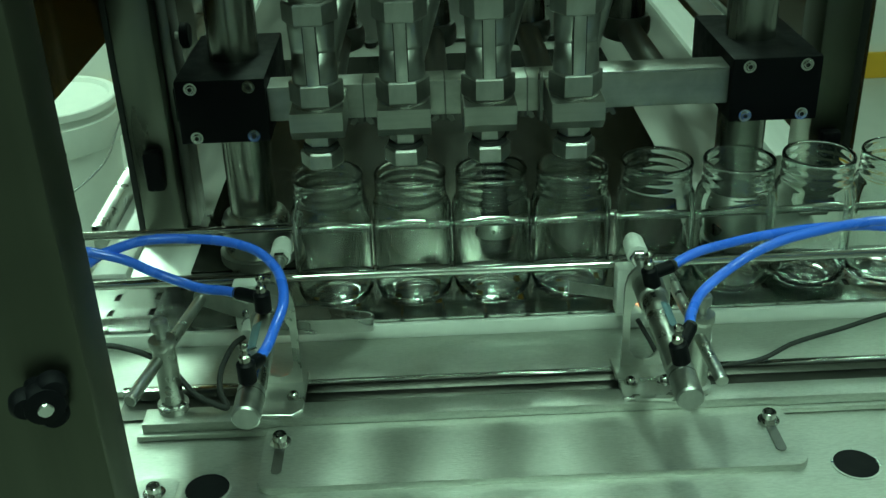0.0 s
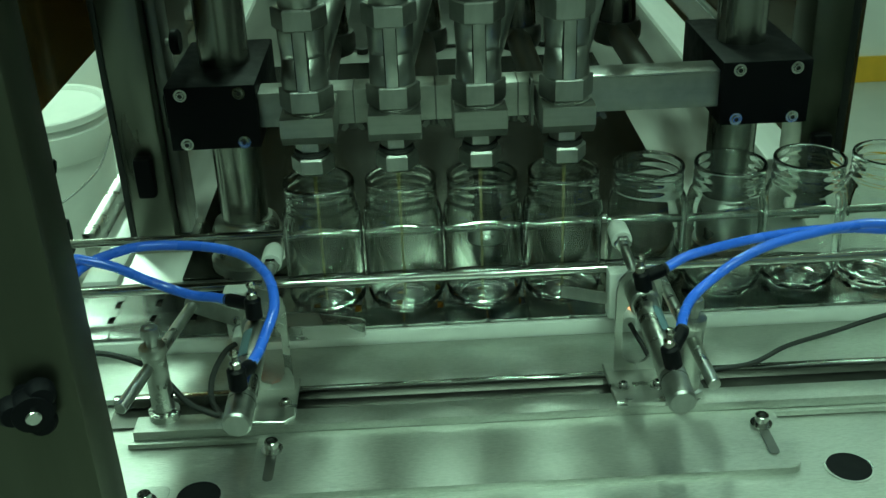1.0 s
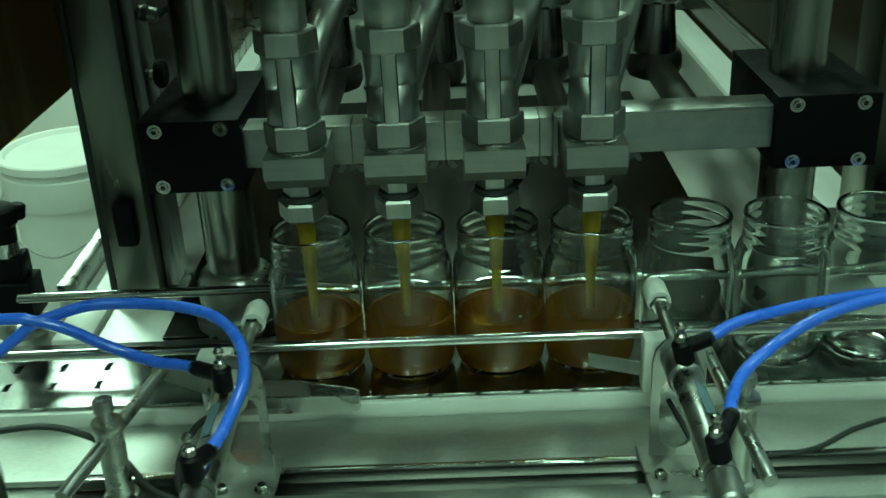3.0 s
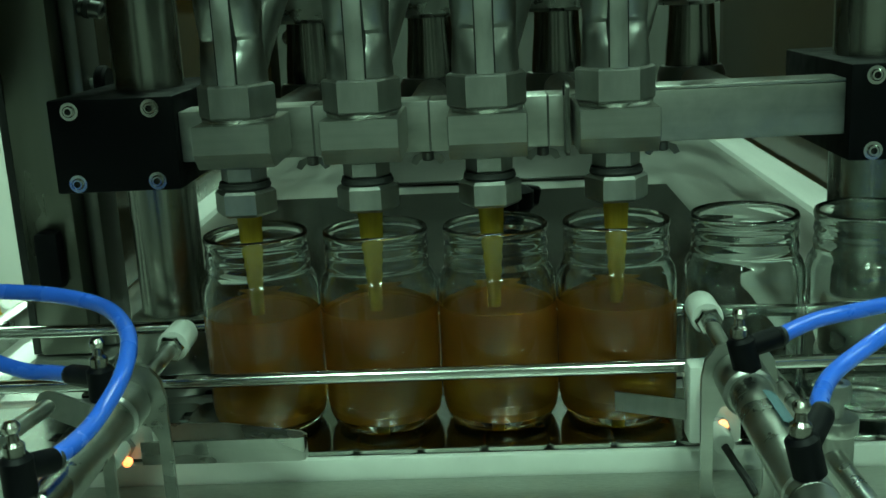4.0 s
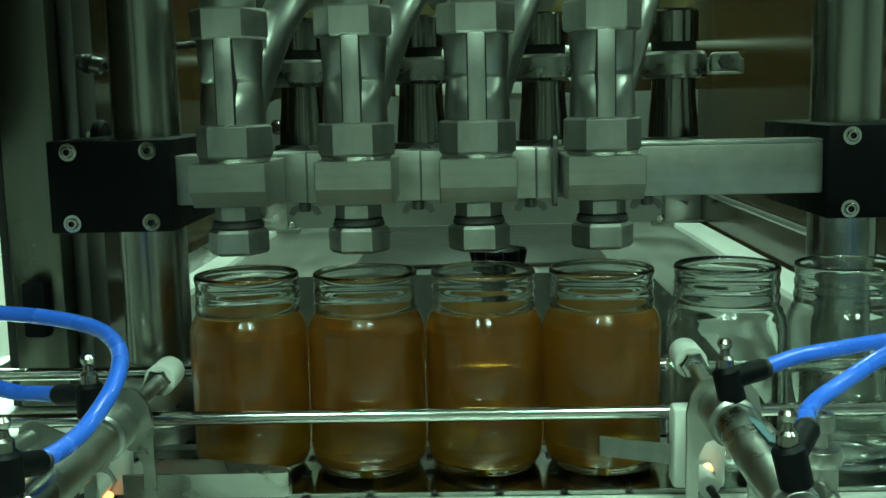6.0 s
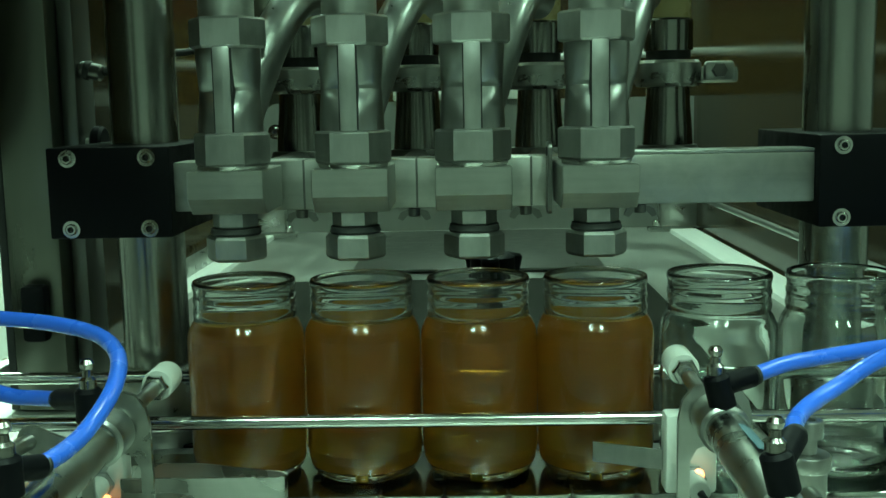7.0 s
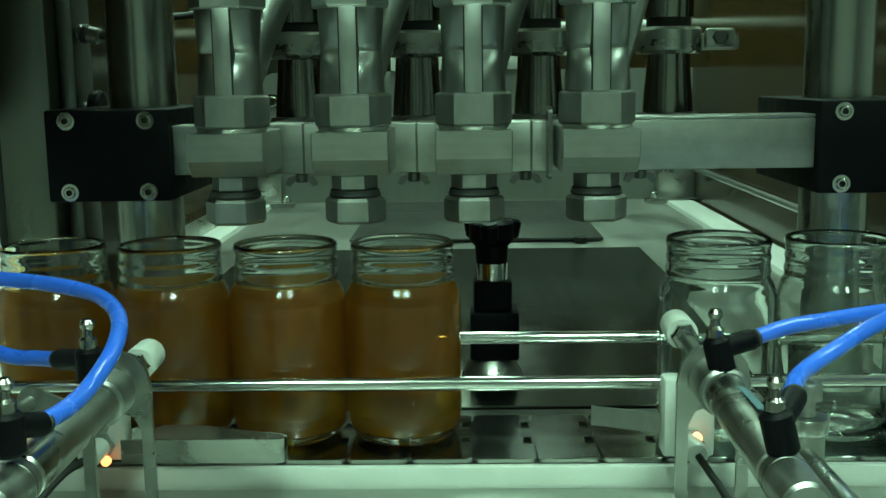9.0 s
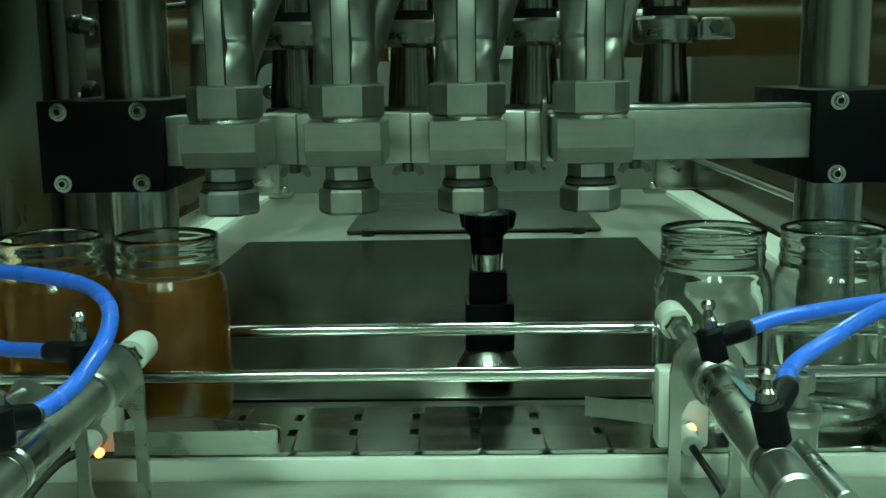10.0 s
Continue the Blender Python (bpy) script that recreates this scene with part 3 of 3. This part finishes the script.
for a in range(3):
    c, d = math.cos(a * math.tau / 3 + 0.9), math.sin(a * math.tau / 3 + 0.9)
    part("lobe", turned([(0, 0.0055), (0.0060, 0.0055), (0.0082, 0.0080), (0.0084, 0.0140), (0.0062, 0.0175), (0, 0.0182)], 20, KM @ pose(0.0092 * c, 0.0092 * d, 0)), BLACK, kb)
part("bolt", turned([(0, 0.0190), (0.0042, 0.0190), (0.0042, 0.0218), (0.0036, 0.0225), (0, 0.0225)], 14, KM), CHROME, kb)
rear_guard = thing("rear_guard", "brown tinted guard panel at the back of the machine", "guard panel")
part("pane", box(-0.2995, 0.3945, 1.470, 1.476, 1.02, 1.9), SMOKED, rear_guard)
part("top_rail", box(-0.2995, 0.3945, 1.462, 1.484, 1.901, 1.93, 0.002), STEEL, rear_guard)
for sx, y0, y1, low in ((-0.360, -0.344, 0.40, 1.183), (-0.392, 0.404, 1.449, 1.0), (0.452, 0.224, 1.449, 0.97)):
    g = thing("side_guard", "brown tinted guard panel along the side of the machine", "guard panel", group="side guards")
    part("pane", box(sx - 0.003, sx + 0.003, y0, y1, low, 1.9), SMOKED, g)
    part("top_rail", box(sx - 0.012, sx + 0.012, y0, y1, 1.9005, 1.93, 0.002), STEEL, g)
side_bar = thing("side_bar", "slim steel bar along the inside of the side guard", "bar")
part("rod", rod((0.4435, 0.26, 1.056), (0.4435, 1.449, 1.056), 0.005), SATIN, side_bar)
back_rail = thing("back_rail", "rail across the back of the machine, its bright reflection put into a pale colour", "rail")
# White nylon colour stands in for the bright reflection along the rail.
part("rod", rod((-0.388, 1.438, 1.312), (0.447, 1.438, 1.320), 0.0085), NYLON, back_rail)
hood = thing("machine_hood", "dark sheet steel hood over the filling head", "hood")
part("roof", box(-0.40, 0.46, -0.34, 0.32, 1.935, 1.95, 0.002), DARKSTEEL, hood)
part("valance", box(-0.40, 0.46, -0.36, -0.345, 1.66, 1.95, 0.002), DARKSTEEL, hood)

# ---- fittings on the rear post ----
con = thing("cable_connector", "grey round cable connector on the guard post", "connector")
part("plug", rod((-0.2678, 0.180, 1.262), (-0.250, 0.180, 1.258), 0.0065, 20, 0.0015), DARKSTEEL, con)
part("ring", rod((-0.264, 0.180, 1.2613), (-0.259, 0.180, 1.260), 0.0076, 20, 0.001), RUBBER, con)
part("lead", hose([(-0.250, 0.180, 1.258), (-0.240, 0.183, 1.264), (-0.212, 0.175, 1.272), (-0.19, 0.21, 1.275), (-0.15, 0.26, 1.29), (-0.12, 0.33, 1.36)], 0.003, 10), RUBBER, con)
wheel = thing("hand_knob", "black ribbed hand knob on the guard post", "knob")
part("stem", rod((-0.2678, 0.185, 1.205), (-0.262, 0.185, 1.205), 0.004, 14), STEEL, wheel)
part("grip", rod((-0.262, 0.185, 1.205), (-0.253, 0.185, 1.205), 0.013, 16, 0.002), BLACK, wheel)
# ---- jars ----
JAR = [(0, 0.0035), (0.019, 0.0030), (0.0215, 0.0004), (0.0255, 0.0), (0.0305, 0.0012), (0.0336, 0.0048), (0.0354, 0.0098), (0.0362, 0.0160), (0.0363, 0.070), (0.0363, 0.0850), (0.0360, 0.0892),
       (0.0350, 0.0932), (0.0335, 0.0963), (0.0321, 0.0983), (0.0315, 0.1000), (0.0318, 0.1016), (0.0322, 0.1035), (0.0319, 0.1056), (0.0314, 0.1070), (0.0314, 0.1095), (0.0319, 0.1110), (0.0319, 0.1128),
       (0.0313, 0.1143), (0.0313, 0.1172), (0.0319, 0.1192), (0.0322, 0.1215), (0.0315, 0.1234), (0.0302, 0.1239), (0.0290, 0.1231), (0.0285, 0.1205), (0.0287, 0.1005), (0.0298, 0.0972),
       (0.0318, 0.0937), (0.0332, 0.0893), (0.0339, 0.0842), (0.0339, 0.0180), (0.0333, 0.0125), (0.0314, 0.0085), (0.0275, 0.0068), (0.0200, 0.0062), (0, 0.0070)]
jar_mesh = finish(turned(JAR, 64), GLASS, "glass_body", 60)
LEVELS = 17
LAYER_H = 0.00537


def jar(x, y=JY, full=False, turn=0):
    t = thing("jar", "clear glass jar being filled with amber liquid, without lid" if full else "empty clear glass jar with a threaded neck, no lid", "jar", pose(x, y, CT + 0.0003, 0, 0, turn), "jars on the chain")
    g = new("glass_body", jar_mesh)
    g.parent = t
    layers = []
    if full:
        z0 = 0.0074
        inner = ((0.0, 0.0275), (0.0088, 0.0322), (0.0125, 0.0340), (0.018, 0.0351), (0.0850, 0.0351), (0.0895, 0.0344), (0.0935, 0.0328), (0.097, 0.0308), (0.1005, 0.0293), (0.13, 0.0290))
        for i in range(LEVELS):
            ends = []
            for z in (z0 + i * LAYER_H, z0 + (i + 1) * LAYER_H):
                for (za, ra), (zb, rb) in zip(inner, inner[1:]):
                    if za <= z < zb:
                        ends.append(ra + (rb - ra) * (z - za) / (zb - za) - 0.00002 * i)
            bottom = [(0, z0 - 0.0003), (0.0265, z0 - 0.0003)] if i == 0 else []
            layers.append((i * LAYER_H, part("liquid_layer", turned(bottom + [(ends[0], z0), (ends[1], z0 + LAYER_H + 0.0001)], 48), HALF_HONEY if i < 5 else HONEY, t, "cloudy amber liquid")))
        for r, most in ((0.0348, 0.0770), (0.0292, 1.0)):
            layers.append((most, part("liquid_surface", turned([(0, z0 + LAYER_H), (r - 0.0008, z0 + LAYER_H), (r, z0 + LAYER_H + 0.0006)], 48), HALF_HONEY, t, "level amber surface")))
    return t, layers


filled = [jar(x, full=True) for x in STAND]
for k in range(1, 8):
    jar(STAND[3] + 0.0045 + PITCH * k, JY + (0.003, -0.002, 0.001, 0.002, -0.001, 0.002, 0)[k - 1])


# ---- streams ----
def stream(x):
    """Pieces that come out of the nozzle and end in the liquid."""
    t = thing("liquid_stream", "amber liquid running from a nozzle into a jar", "liquid stream", pose(x, 0.003, 0), "liquid streams")
    thick, thin = [], []
    for i in range(3):
        z0 = 1.1415 - 0.046 * (i + 1)
        ra, rm, rb = ((0.0079, 0.0068, 0.0047), (0.0047, 0.0038, 0.0033), (0.0033, 0.0029, 0.0026))[i]
        thick.append((part("stream_piece", turned([(0, z0 - 0.001), (rb, z0 - 0.001), (rm, z0 + 0.023), (ra, z0 + 0.0465), (0, z0 + 0.0465)], 14), STREAM, t), z0))
        top = [(0.0014, z0 + 0.020), (0.0019, z0 + 0.035), (0.0034, z0 + 0.0465)] if i == 0 else [(0.0012, z0 + 0.0465)]
        thin.append((part("thin_stream", turned([(0, z0 - 0.001), (0.0011, z0 - 0.001)] + top + [(0, z0 + 0.0465)], 10), DRIP, t), z0))
    return t, thick, thin


streams = [stream(x) for x in NOZ]


# ---- stop cylinders ----
PINM = material("nickel_pin", (0.34, 0.33, 0.30), 0.2, 1.0, 0.15, 90, rvary=0.05)

def stop_cylinder(x, side):
    """An air cylinder on an arched bracket; side is -1 where its hoses lead to the left, 1 to the right."""
    sag = 0.045 if side > 0 else 0.02
    t = thing("stop_cylinder", "steel air cylinder on a bracket with black hose fittings", "air cylinder", None, "stop cylinders")

    def ax(y, dz=0.0, dx=0.0):
        return (x + dx, y, (1.0725 if side > 0 else 1.0690) + (y + 0.13) * sag + dz)

    outer = [(-0.0001, 0.0), (-0.0185, 0.0), (-0.0185, 0.076), (-0.0165, 0.086), (-0.011, 0.093), (0, 0.0965), (0.011, 0.093), (0.0165, 0.086), (0.0185, 0.076), (0.0185, 0.0), (0.0001, 0.0)]
    inner = [(0.0001, 0.0060), (0.007, 0.008), (0.0115, 0.0135), (0.0125, 0.020), (0.0125, 0.054), (0.009, 0.061), (0, 0.064), (-0.009, 0.061), (-0.0125, 0.054), (-0.0125, 0.020), (-0.0115, 0.0135), (-0.007, 0.008), (-0.0001, 0.0060)]
    cx, by = (x + 0.0005, -0.1215) if side > 0 else (x + 0.001, -0.1245)
    part("bracket", slab(outer + inner, -0.0015, 0.0015, pose(cx, by, 0.994, 90)), STEEL, t)
    bp = part("base_plate", slab([(cx - 0.024, -0.168), (cx + 0.014, -0.171), (cx + 0.022, -0.163), (cx + 0.022, -0.110), (cx - 0.026, -0.110)], 0.9903, 0.994, bevel=0.0006), STEEL, t)
    capscrew(t, cx - 0.015, -0.147, 0.9942, 0.0036, 0.005)
    capscrew(t, cx + 0.013, -0.147, 0.9942, 0.0036, 0.005)
    part("barrel", rod(ax(-0.137), ax(-0.240), 0.0101, 36, 0.0012), STEEL, t)
    part("front_cap", rod(ax(by - 0.002), ax(-0.1480), 0.0125, 36, 0.0015), SATIN, t)
    part("rear_cap", rod(ax(-0.2402), ax(-0.272), 0.0101, 36, 0.0015), SATIN, t)
    part("groove", turned([(0.0099, 0), (0.0103, 0.0004), (0.0103, 0.0014), (0.0099, 0.0018)], 36, along(ax(-0.2465), ax(-0.27))[0]), DARKSTEEL, t)
    mm, ln = along(ax(-0.165), ax(-0.200))
    arc = []
    for k in range(9):
        a = radians((-28 if side > 0 else 28) + 90 + (k - 4) * 6)
        arc.append((0.0103 * math.cos(a), 0.0103 * math.sin(a)))
    frame_m = Matrix.Translation(ax(-0.165)) @ pose(0, 0, 0, 90)
    part("sticker", slab(arc + [(u * 0.97, v * 0.97) for u, v in arc[::-1]], 0.0, ln, frame_m), LABELC, t, "worn blue maker's sticker")
    tilt, lift = (-0.0045, 0.001) if side > 0 else (0.0, 0.005)
    ends = ((0.1665, -0.1365, 1.0955), (0.1610, -0.2235, 1.0930)) if side > 0 else ((-0.1720, -0.1385, 1.0890), (-0.1460, -0.2310, 1.0868))
    for fy, end in zip((-0.142, -0.242) if side > 0 else (-0.1545, -0.247), ends):
        f = part("fitting", rod(ax(fy, 0.0075 + lift), ax(fy, 0.0255 + lift, tilt), 0.0066, 20, 0.0018), BLACK, t, "black push-in elbow")
        part("pin", turned([(0, 0), (0.0042, 0), (0.0042, 0.004), (0.0026, 0.0055), (0.0022, 0.0085), (0.0034, 0.0100), (0.0036, 0.0118), (0.0024, 0.0136), (0, 0.0142)], 16, Matrix.Translation(ax(fy, 0.0257 + lift, tilt))), PINM, f)
        a = Vector(ax(fy, 0.0195 + lift, tilt * 0.7))
        d = (Vector(end) - a).normalized()
        part("sleeve", rod(a, Vector(end) + d * 0.002, 0.0053, 20, 0.001), BLACK, f)
        part("ring", rod(Vector(end) + d * 0.0022, Vector(end) + d * 0.0045, 0.0046, 18, 0.0006), RUBBER, f)
    st = thing("stop_pin", "steel rod with a white nylon tip that holds the jars", "stop pin", group="stop pins")
    part("rod", rod(ax(by + 0.002), ax(-0.050), 0.0042, 20), STEEL, st)
    part("nut", hexnut(along(ax(-0.054), ax(-0.047))[0], 0.0135, 0.0055), CHROME, st)
    part("tip", turned([(0, 0), (0.0088, 0), (0.0092, 0.001), (0.0088, 0.022), (0.006, 0.029), (0, 0.031)], 24, along(ax(-0.0465), ax(-0.02))[0]), NYLON, st, "white nylon tip")
    return t, st


left_cyl, left_pin = stop_cylinder(-0.152, -1)
right_cyl, right_pin = stop_cylinder(0.1525, 1)


def air_hose(points, label="bright blue air hose"):
    h = thing("air_hose", label, "hose", group="air hoses")
    part("tube", hose(points, 0.0040), BLUE, h)
    return h


air_hose([(-0.1460, -0.2310, 1.0868), (-0.1415, -0.214, 1.0878), (-0.138, -0.196, 1.0915), (-0.132, -0.180, 1.1035), (-0.136, -0.156, 1.1115), (-0.1475, -0.135, 1.1165), (-0.165, -0.118, 1.119), (-0.190, -0.110, 1.122), (-0.220, -0.110, 1.125), (-0.245, -0.115, 1.127), (-0.265, -0.12, 1.124), (-0.282, -0.125, 1.119), (-0.298, -0.13, 1.108), (-0.34, -0.14, 1.08)])
air_hose([(-0.1720, -0.1385, 1.0890), (-0.187, -0.130, 1.0875), (-0.202, -0.126, 1.0875), (-0.221, -0.122, 1.0925), (-0.241, -0.122, 1.1025), (-0.260, -0.124, 1.115), (-0.280, -0.126, 1.123), (-0.293, -0.126, 1.125), (-0.34, -0.12, 1.12)])
air_hose([(0.1665, -0.1365, 1.0955), (0.187, -0.122, 1.0978), (0.207, -0.113, 1.0988), (0.246, -0.104, 1.1020), (0.289, -0.098, 1.104), (0.327, -0.095, 1.103), (0.361, -0.093, 1.099), (0.45, -0.09, 1.085)])
air_hose([(0.1610, -0.2235, 1.0930), (0.1680, -0.200, 1.0905), (0.182, -0.171, 1.0895), (0.203, -0.150, 1.0935), (0.226, -0.140, 1.1036), (0.254, -0.132, 1.112), (0.287, -0.125, 1.116), (0.316, -0.12, 1.118), (0.349, -0.115, 1.116), (0.45, -0.11, 1.10)])


def sensor_post(x, y, rod_ends, side, drop=0.0):
    t = thing("sensor_post", "round steel post with a clamped cross rod and nylon sensor block", "post", None, "sensor posts")
    part("post", turned([(0, 0.9903), (0.0125, 0.9903), (0.0125, 0.997), (0.0092, 0.998), (0.0092, 1.058 - drop), (0, 1.058 - drop)], 30, pose(x, y, 0)), STEEL, t)
    part("collar", turned([(0, 1.0583), (0.0102, 1.0583), (0.0108, 1.0593), (0.0108, 1.0650), (0.0102, 1.066), (0, 1.066)], 30, pose(x, y, -drop)), STEEL, t)
    part("screw", turned([(0, 1.0663), (0.0042, 1.0663), (0.0042, 1.074), (0.0070, 1.0743), (0.0070, 1.0815), (0.0064, 1.0825), (0.0034, 1.0825), (0.0032, 1.0805), (0, 1.0805)], 20, pose(x, y, -drop)), SATIN, t)
    part("cross_rod", rod(*rod_ends, 0.0048, 20), STEEL, t)
    bx0, bx1 = (0.139, 0.168) if side > 0 else (-0.194, -0.168)
    part("sensor_block", box(bx0, bx1, -0.066, -0.050, 1.009, 1.055, 0.0025), NYLON, t, "white nylon block")
    s = part("sensor", rod(((bx0 + bx1) / 2, -0.089, 1.019), ((bx0 + bx1) / 2, -0.0665, 1.019), 0.006, 18), NYLON, t)
    part("nut", hexnut(pose((bx0 + bx1) / 2, -0.0665, 1.019, 90), 0.014, 0.004), GREYP, s)
    dot = (0.1565, -0.0715, 1.0235) if side > 0 else (-0.176, -0.0735, 1.0125)
    part("indicator", turned([(0, 0), (0.0026, 0), (0.0026, 0.003), (0.0015, 0.004), (0, 0.0042)], 14, pose(*dot, 90)), LED, s, "orange lit indicator")
    return t


sensor_post(-0.2355, -0.150, ((-0.250, -0.208, 1.040), (-0.219, -0.060, 1.045)), -1, 0.008)
sensor_post(0.189, -0.155, ((0.190, -0.220, 1.043), (0.183, -0.060, 1.049)), 1, 0.003)
link = thing("link_plate", "small steel link plate with a rounded end", "bracket")
part("plate", slab(rounded(-0.027, 0.027, -0.008, 0.008, 0.0078), -0.001, 0.001, pose(-0.2015, -0.0675, 1.0385, 90, 24)), SATIN, link)
part("bolt", rod((-0.1835, -0.0688, 1.0302), (-0.1835, -0.0725, 1.0302), 0.0035, 14, 0.0006), CHROME, link)

# ---- guide fingers ----
f1 = thing("guide_finger", "folded flat steel guide strip beside the chain", "guide", group="guide fingers")
part("strip", slab([(-0.166, -0.052), (-0.163, -0.0455), (-0.125, -0.0475), (-0.078, -0.0620), (-0.0742, -0.0660), (-0.0750, -0.0710), (-0.0785, -0.0725), (-0.166, -0.0725), (-0.166, -0.0710), (-0.079, -0.0710), (-0.0765, -0.0695), (-0.0758, -0.0660), (-0.0790, -0.0632), (-0.125, -0.0490), (-0.162, -0.0470)], 1.0140, 1.0275, pose(0.0015, -0.0105, 0)), STEEL, f1)
f2 = thing("guide_finger", "short flat steel guide strip beside the chain", "guide", group="guide fingers")
part("strip", slab([(0.101, -0.0425), (0.1385, -0.0585), (0.1385, -0.0600), (0.101, -0.0440)], 1.0215, 1.0330), SATIN, f2)


def cable(points, r=0.0021):
    c = thing("cable", "thin black sensor cable", "cable", group="sensor cables")
    part("sheath", hose(points, r, 10), RUBBER, c)


cable([(-0.183, -0.088, 1.018), (-0.193, -0.095, 1.013), (-0.201, -0.115, 1.003), (-0.200, -0.135, 0.9945), (-0.193, -0.150, 0.9935), (-0.192, -0.157, 0.9940), (-0.202, -0.156, 0.998), (-0.217, -0.150, 1.004), (-0.241, -0.135, 1.024), (-0.272, -0.120, 1.030), (-0.30, -0.118, 1.034), (-0.345, -0.12, 1.03)], 0.0025)
cable([(0.1535, -0.090, 1.019), (0.160, -0.105, 1.010), (0.172, -0.122, 0.996), (0.20, -0.128, 0.9935), (0.25, -0.122, 0.9935), (0.285, -0.108, 1.000), (0.33, -0.095, 1.004), (0.38, -0.085, 1.012), (0.45, -0.08, 1.02)])


# ---- movement ----
def level(t):
    """Height of the liquid over the jar's inner bottom."""
    pts = ((1.25, 0.0), (1.35, 0.001), (1.5, 0.004), (2.0, 0.015), (2.5, 0.030), (3.0, 0.042), (4.5, 0.078), (5.2, 0.0905), (5.7, 0.0918))
    if t <= pts[0][0]:
        return 0.0
    for (a, u), (b, v) in zip(pts, pts[1:]):
        if t <= b:
            return u + (v - u) * (t - a) / (b - a)
    return pts[-1][1]


def when(height):
    """The time at which the liquid has risen to a height."""
    t = 1.3
    while level(t) < height and t < 5.75:
        t += 0.02
    return t


def motions():
    walk(chain_thing, [(t, pose(0.0045 - SPEED * (t - 1.0) + 0.143, 0, CT)) for t in (0, 2.5, 5, 7.5, 10)])
    times = [0.0, 1.25, 1.35, 1.5, 2.0, 2.1, 2.5, 3.0, 3.4, 3.8, 4.2, 4.6, 5.0, 5.2, 5.5, 5.8, 10.0]
    carried = [(0.0, 0.0), (8.12, 0.0), (8.2, 0.004)] + [(s / 10, SPEED * (s / 10 - 8.165)) for s in (83, 85, 90, 95, 100)]
    for k, (t, layers) in enumerate(filled):
        walk(t, [(s, pose(STAND[k] - d, JY, CT + 0.0003)) for s, d in carried])
        for i, (most, layer) in enumerate(layers):
            if i >= LEVELS:
                rows = [(s, level(s) - LAYER_H if s > 1.25 else -0.0145) for s in times if s < 10]
                if most < 1:   # the wide disc settles once the liquid is in the neck
                    rows = [(s, z) for s, z in rows if z < most] + [(4.8, 0.02)]
                rows.append((10.0, rows[-1][1]))
            elif i == 0:
                rows = [(0.0, -0.0145), (1.25, -0.0145), (1.35, -LAYER_H), (when(LAYER_H), 0.0), (10.0, 0.0)]
            else:
                a, b = when(i * LAYER_H), when((i + 1) * LAYER_H)
                rows = [(0.0, -0.0145), (a - 0.1, -0.0145), (a, (i - 1) * LAYER_H), (b, i * LAYER_H), (10.0, i * LAYER_H)]
            walk(layer, [(s, pose(0, 0, z)) for s, z in rows])
    for k, (run, thick, thin) in enumerate(streams):
        walk(run, [(s, pose(NOZ[k] - d, 0.003, 0)) for s, d in carried])
        for pieces, t0, t1 in ((thin, 0.3, 5.75), (thick, 1.35, 5.25)):
            for i, (piece, z0) in enumerate(pieces):
                up = 1.15 - z0
                down = 1.012 - z0 if i < 2 else 0.0
                walk(piece, [(0.0, pose(0, 0, up)), (t0, pose(0, 0, up)), (t0 + 0.1 + 0.06 * (i + 1), pose(0, 0, 0)), (t1, pose(0, 0, 0)), (t1 + 0.2, pose(0, 0, down)), (8.1, pose(0, 0, down)), (10.0, pose(0, 0, down))])
    walk(left_pin, [(0, pose(0, 0, 0)), (8.02, pose(0, 0, 0)), (8.18, pose(0, -0.036, 0)), (10, pose(0, -0.036, 0))])
    walk(right_pin, [(0, pose(0, -0.034, 0)), (0.02, pose(0, -0.034, 0)), (0.16, pose(0, 0, 0)), (10, pose(0, 0, 0))])


motions()
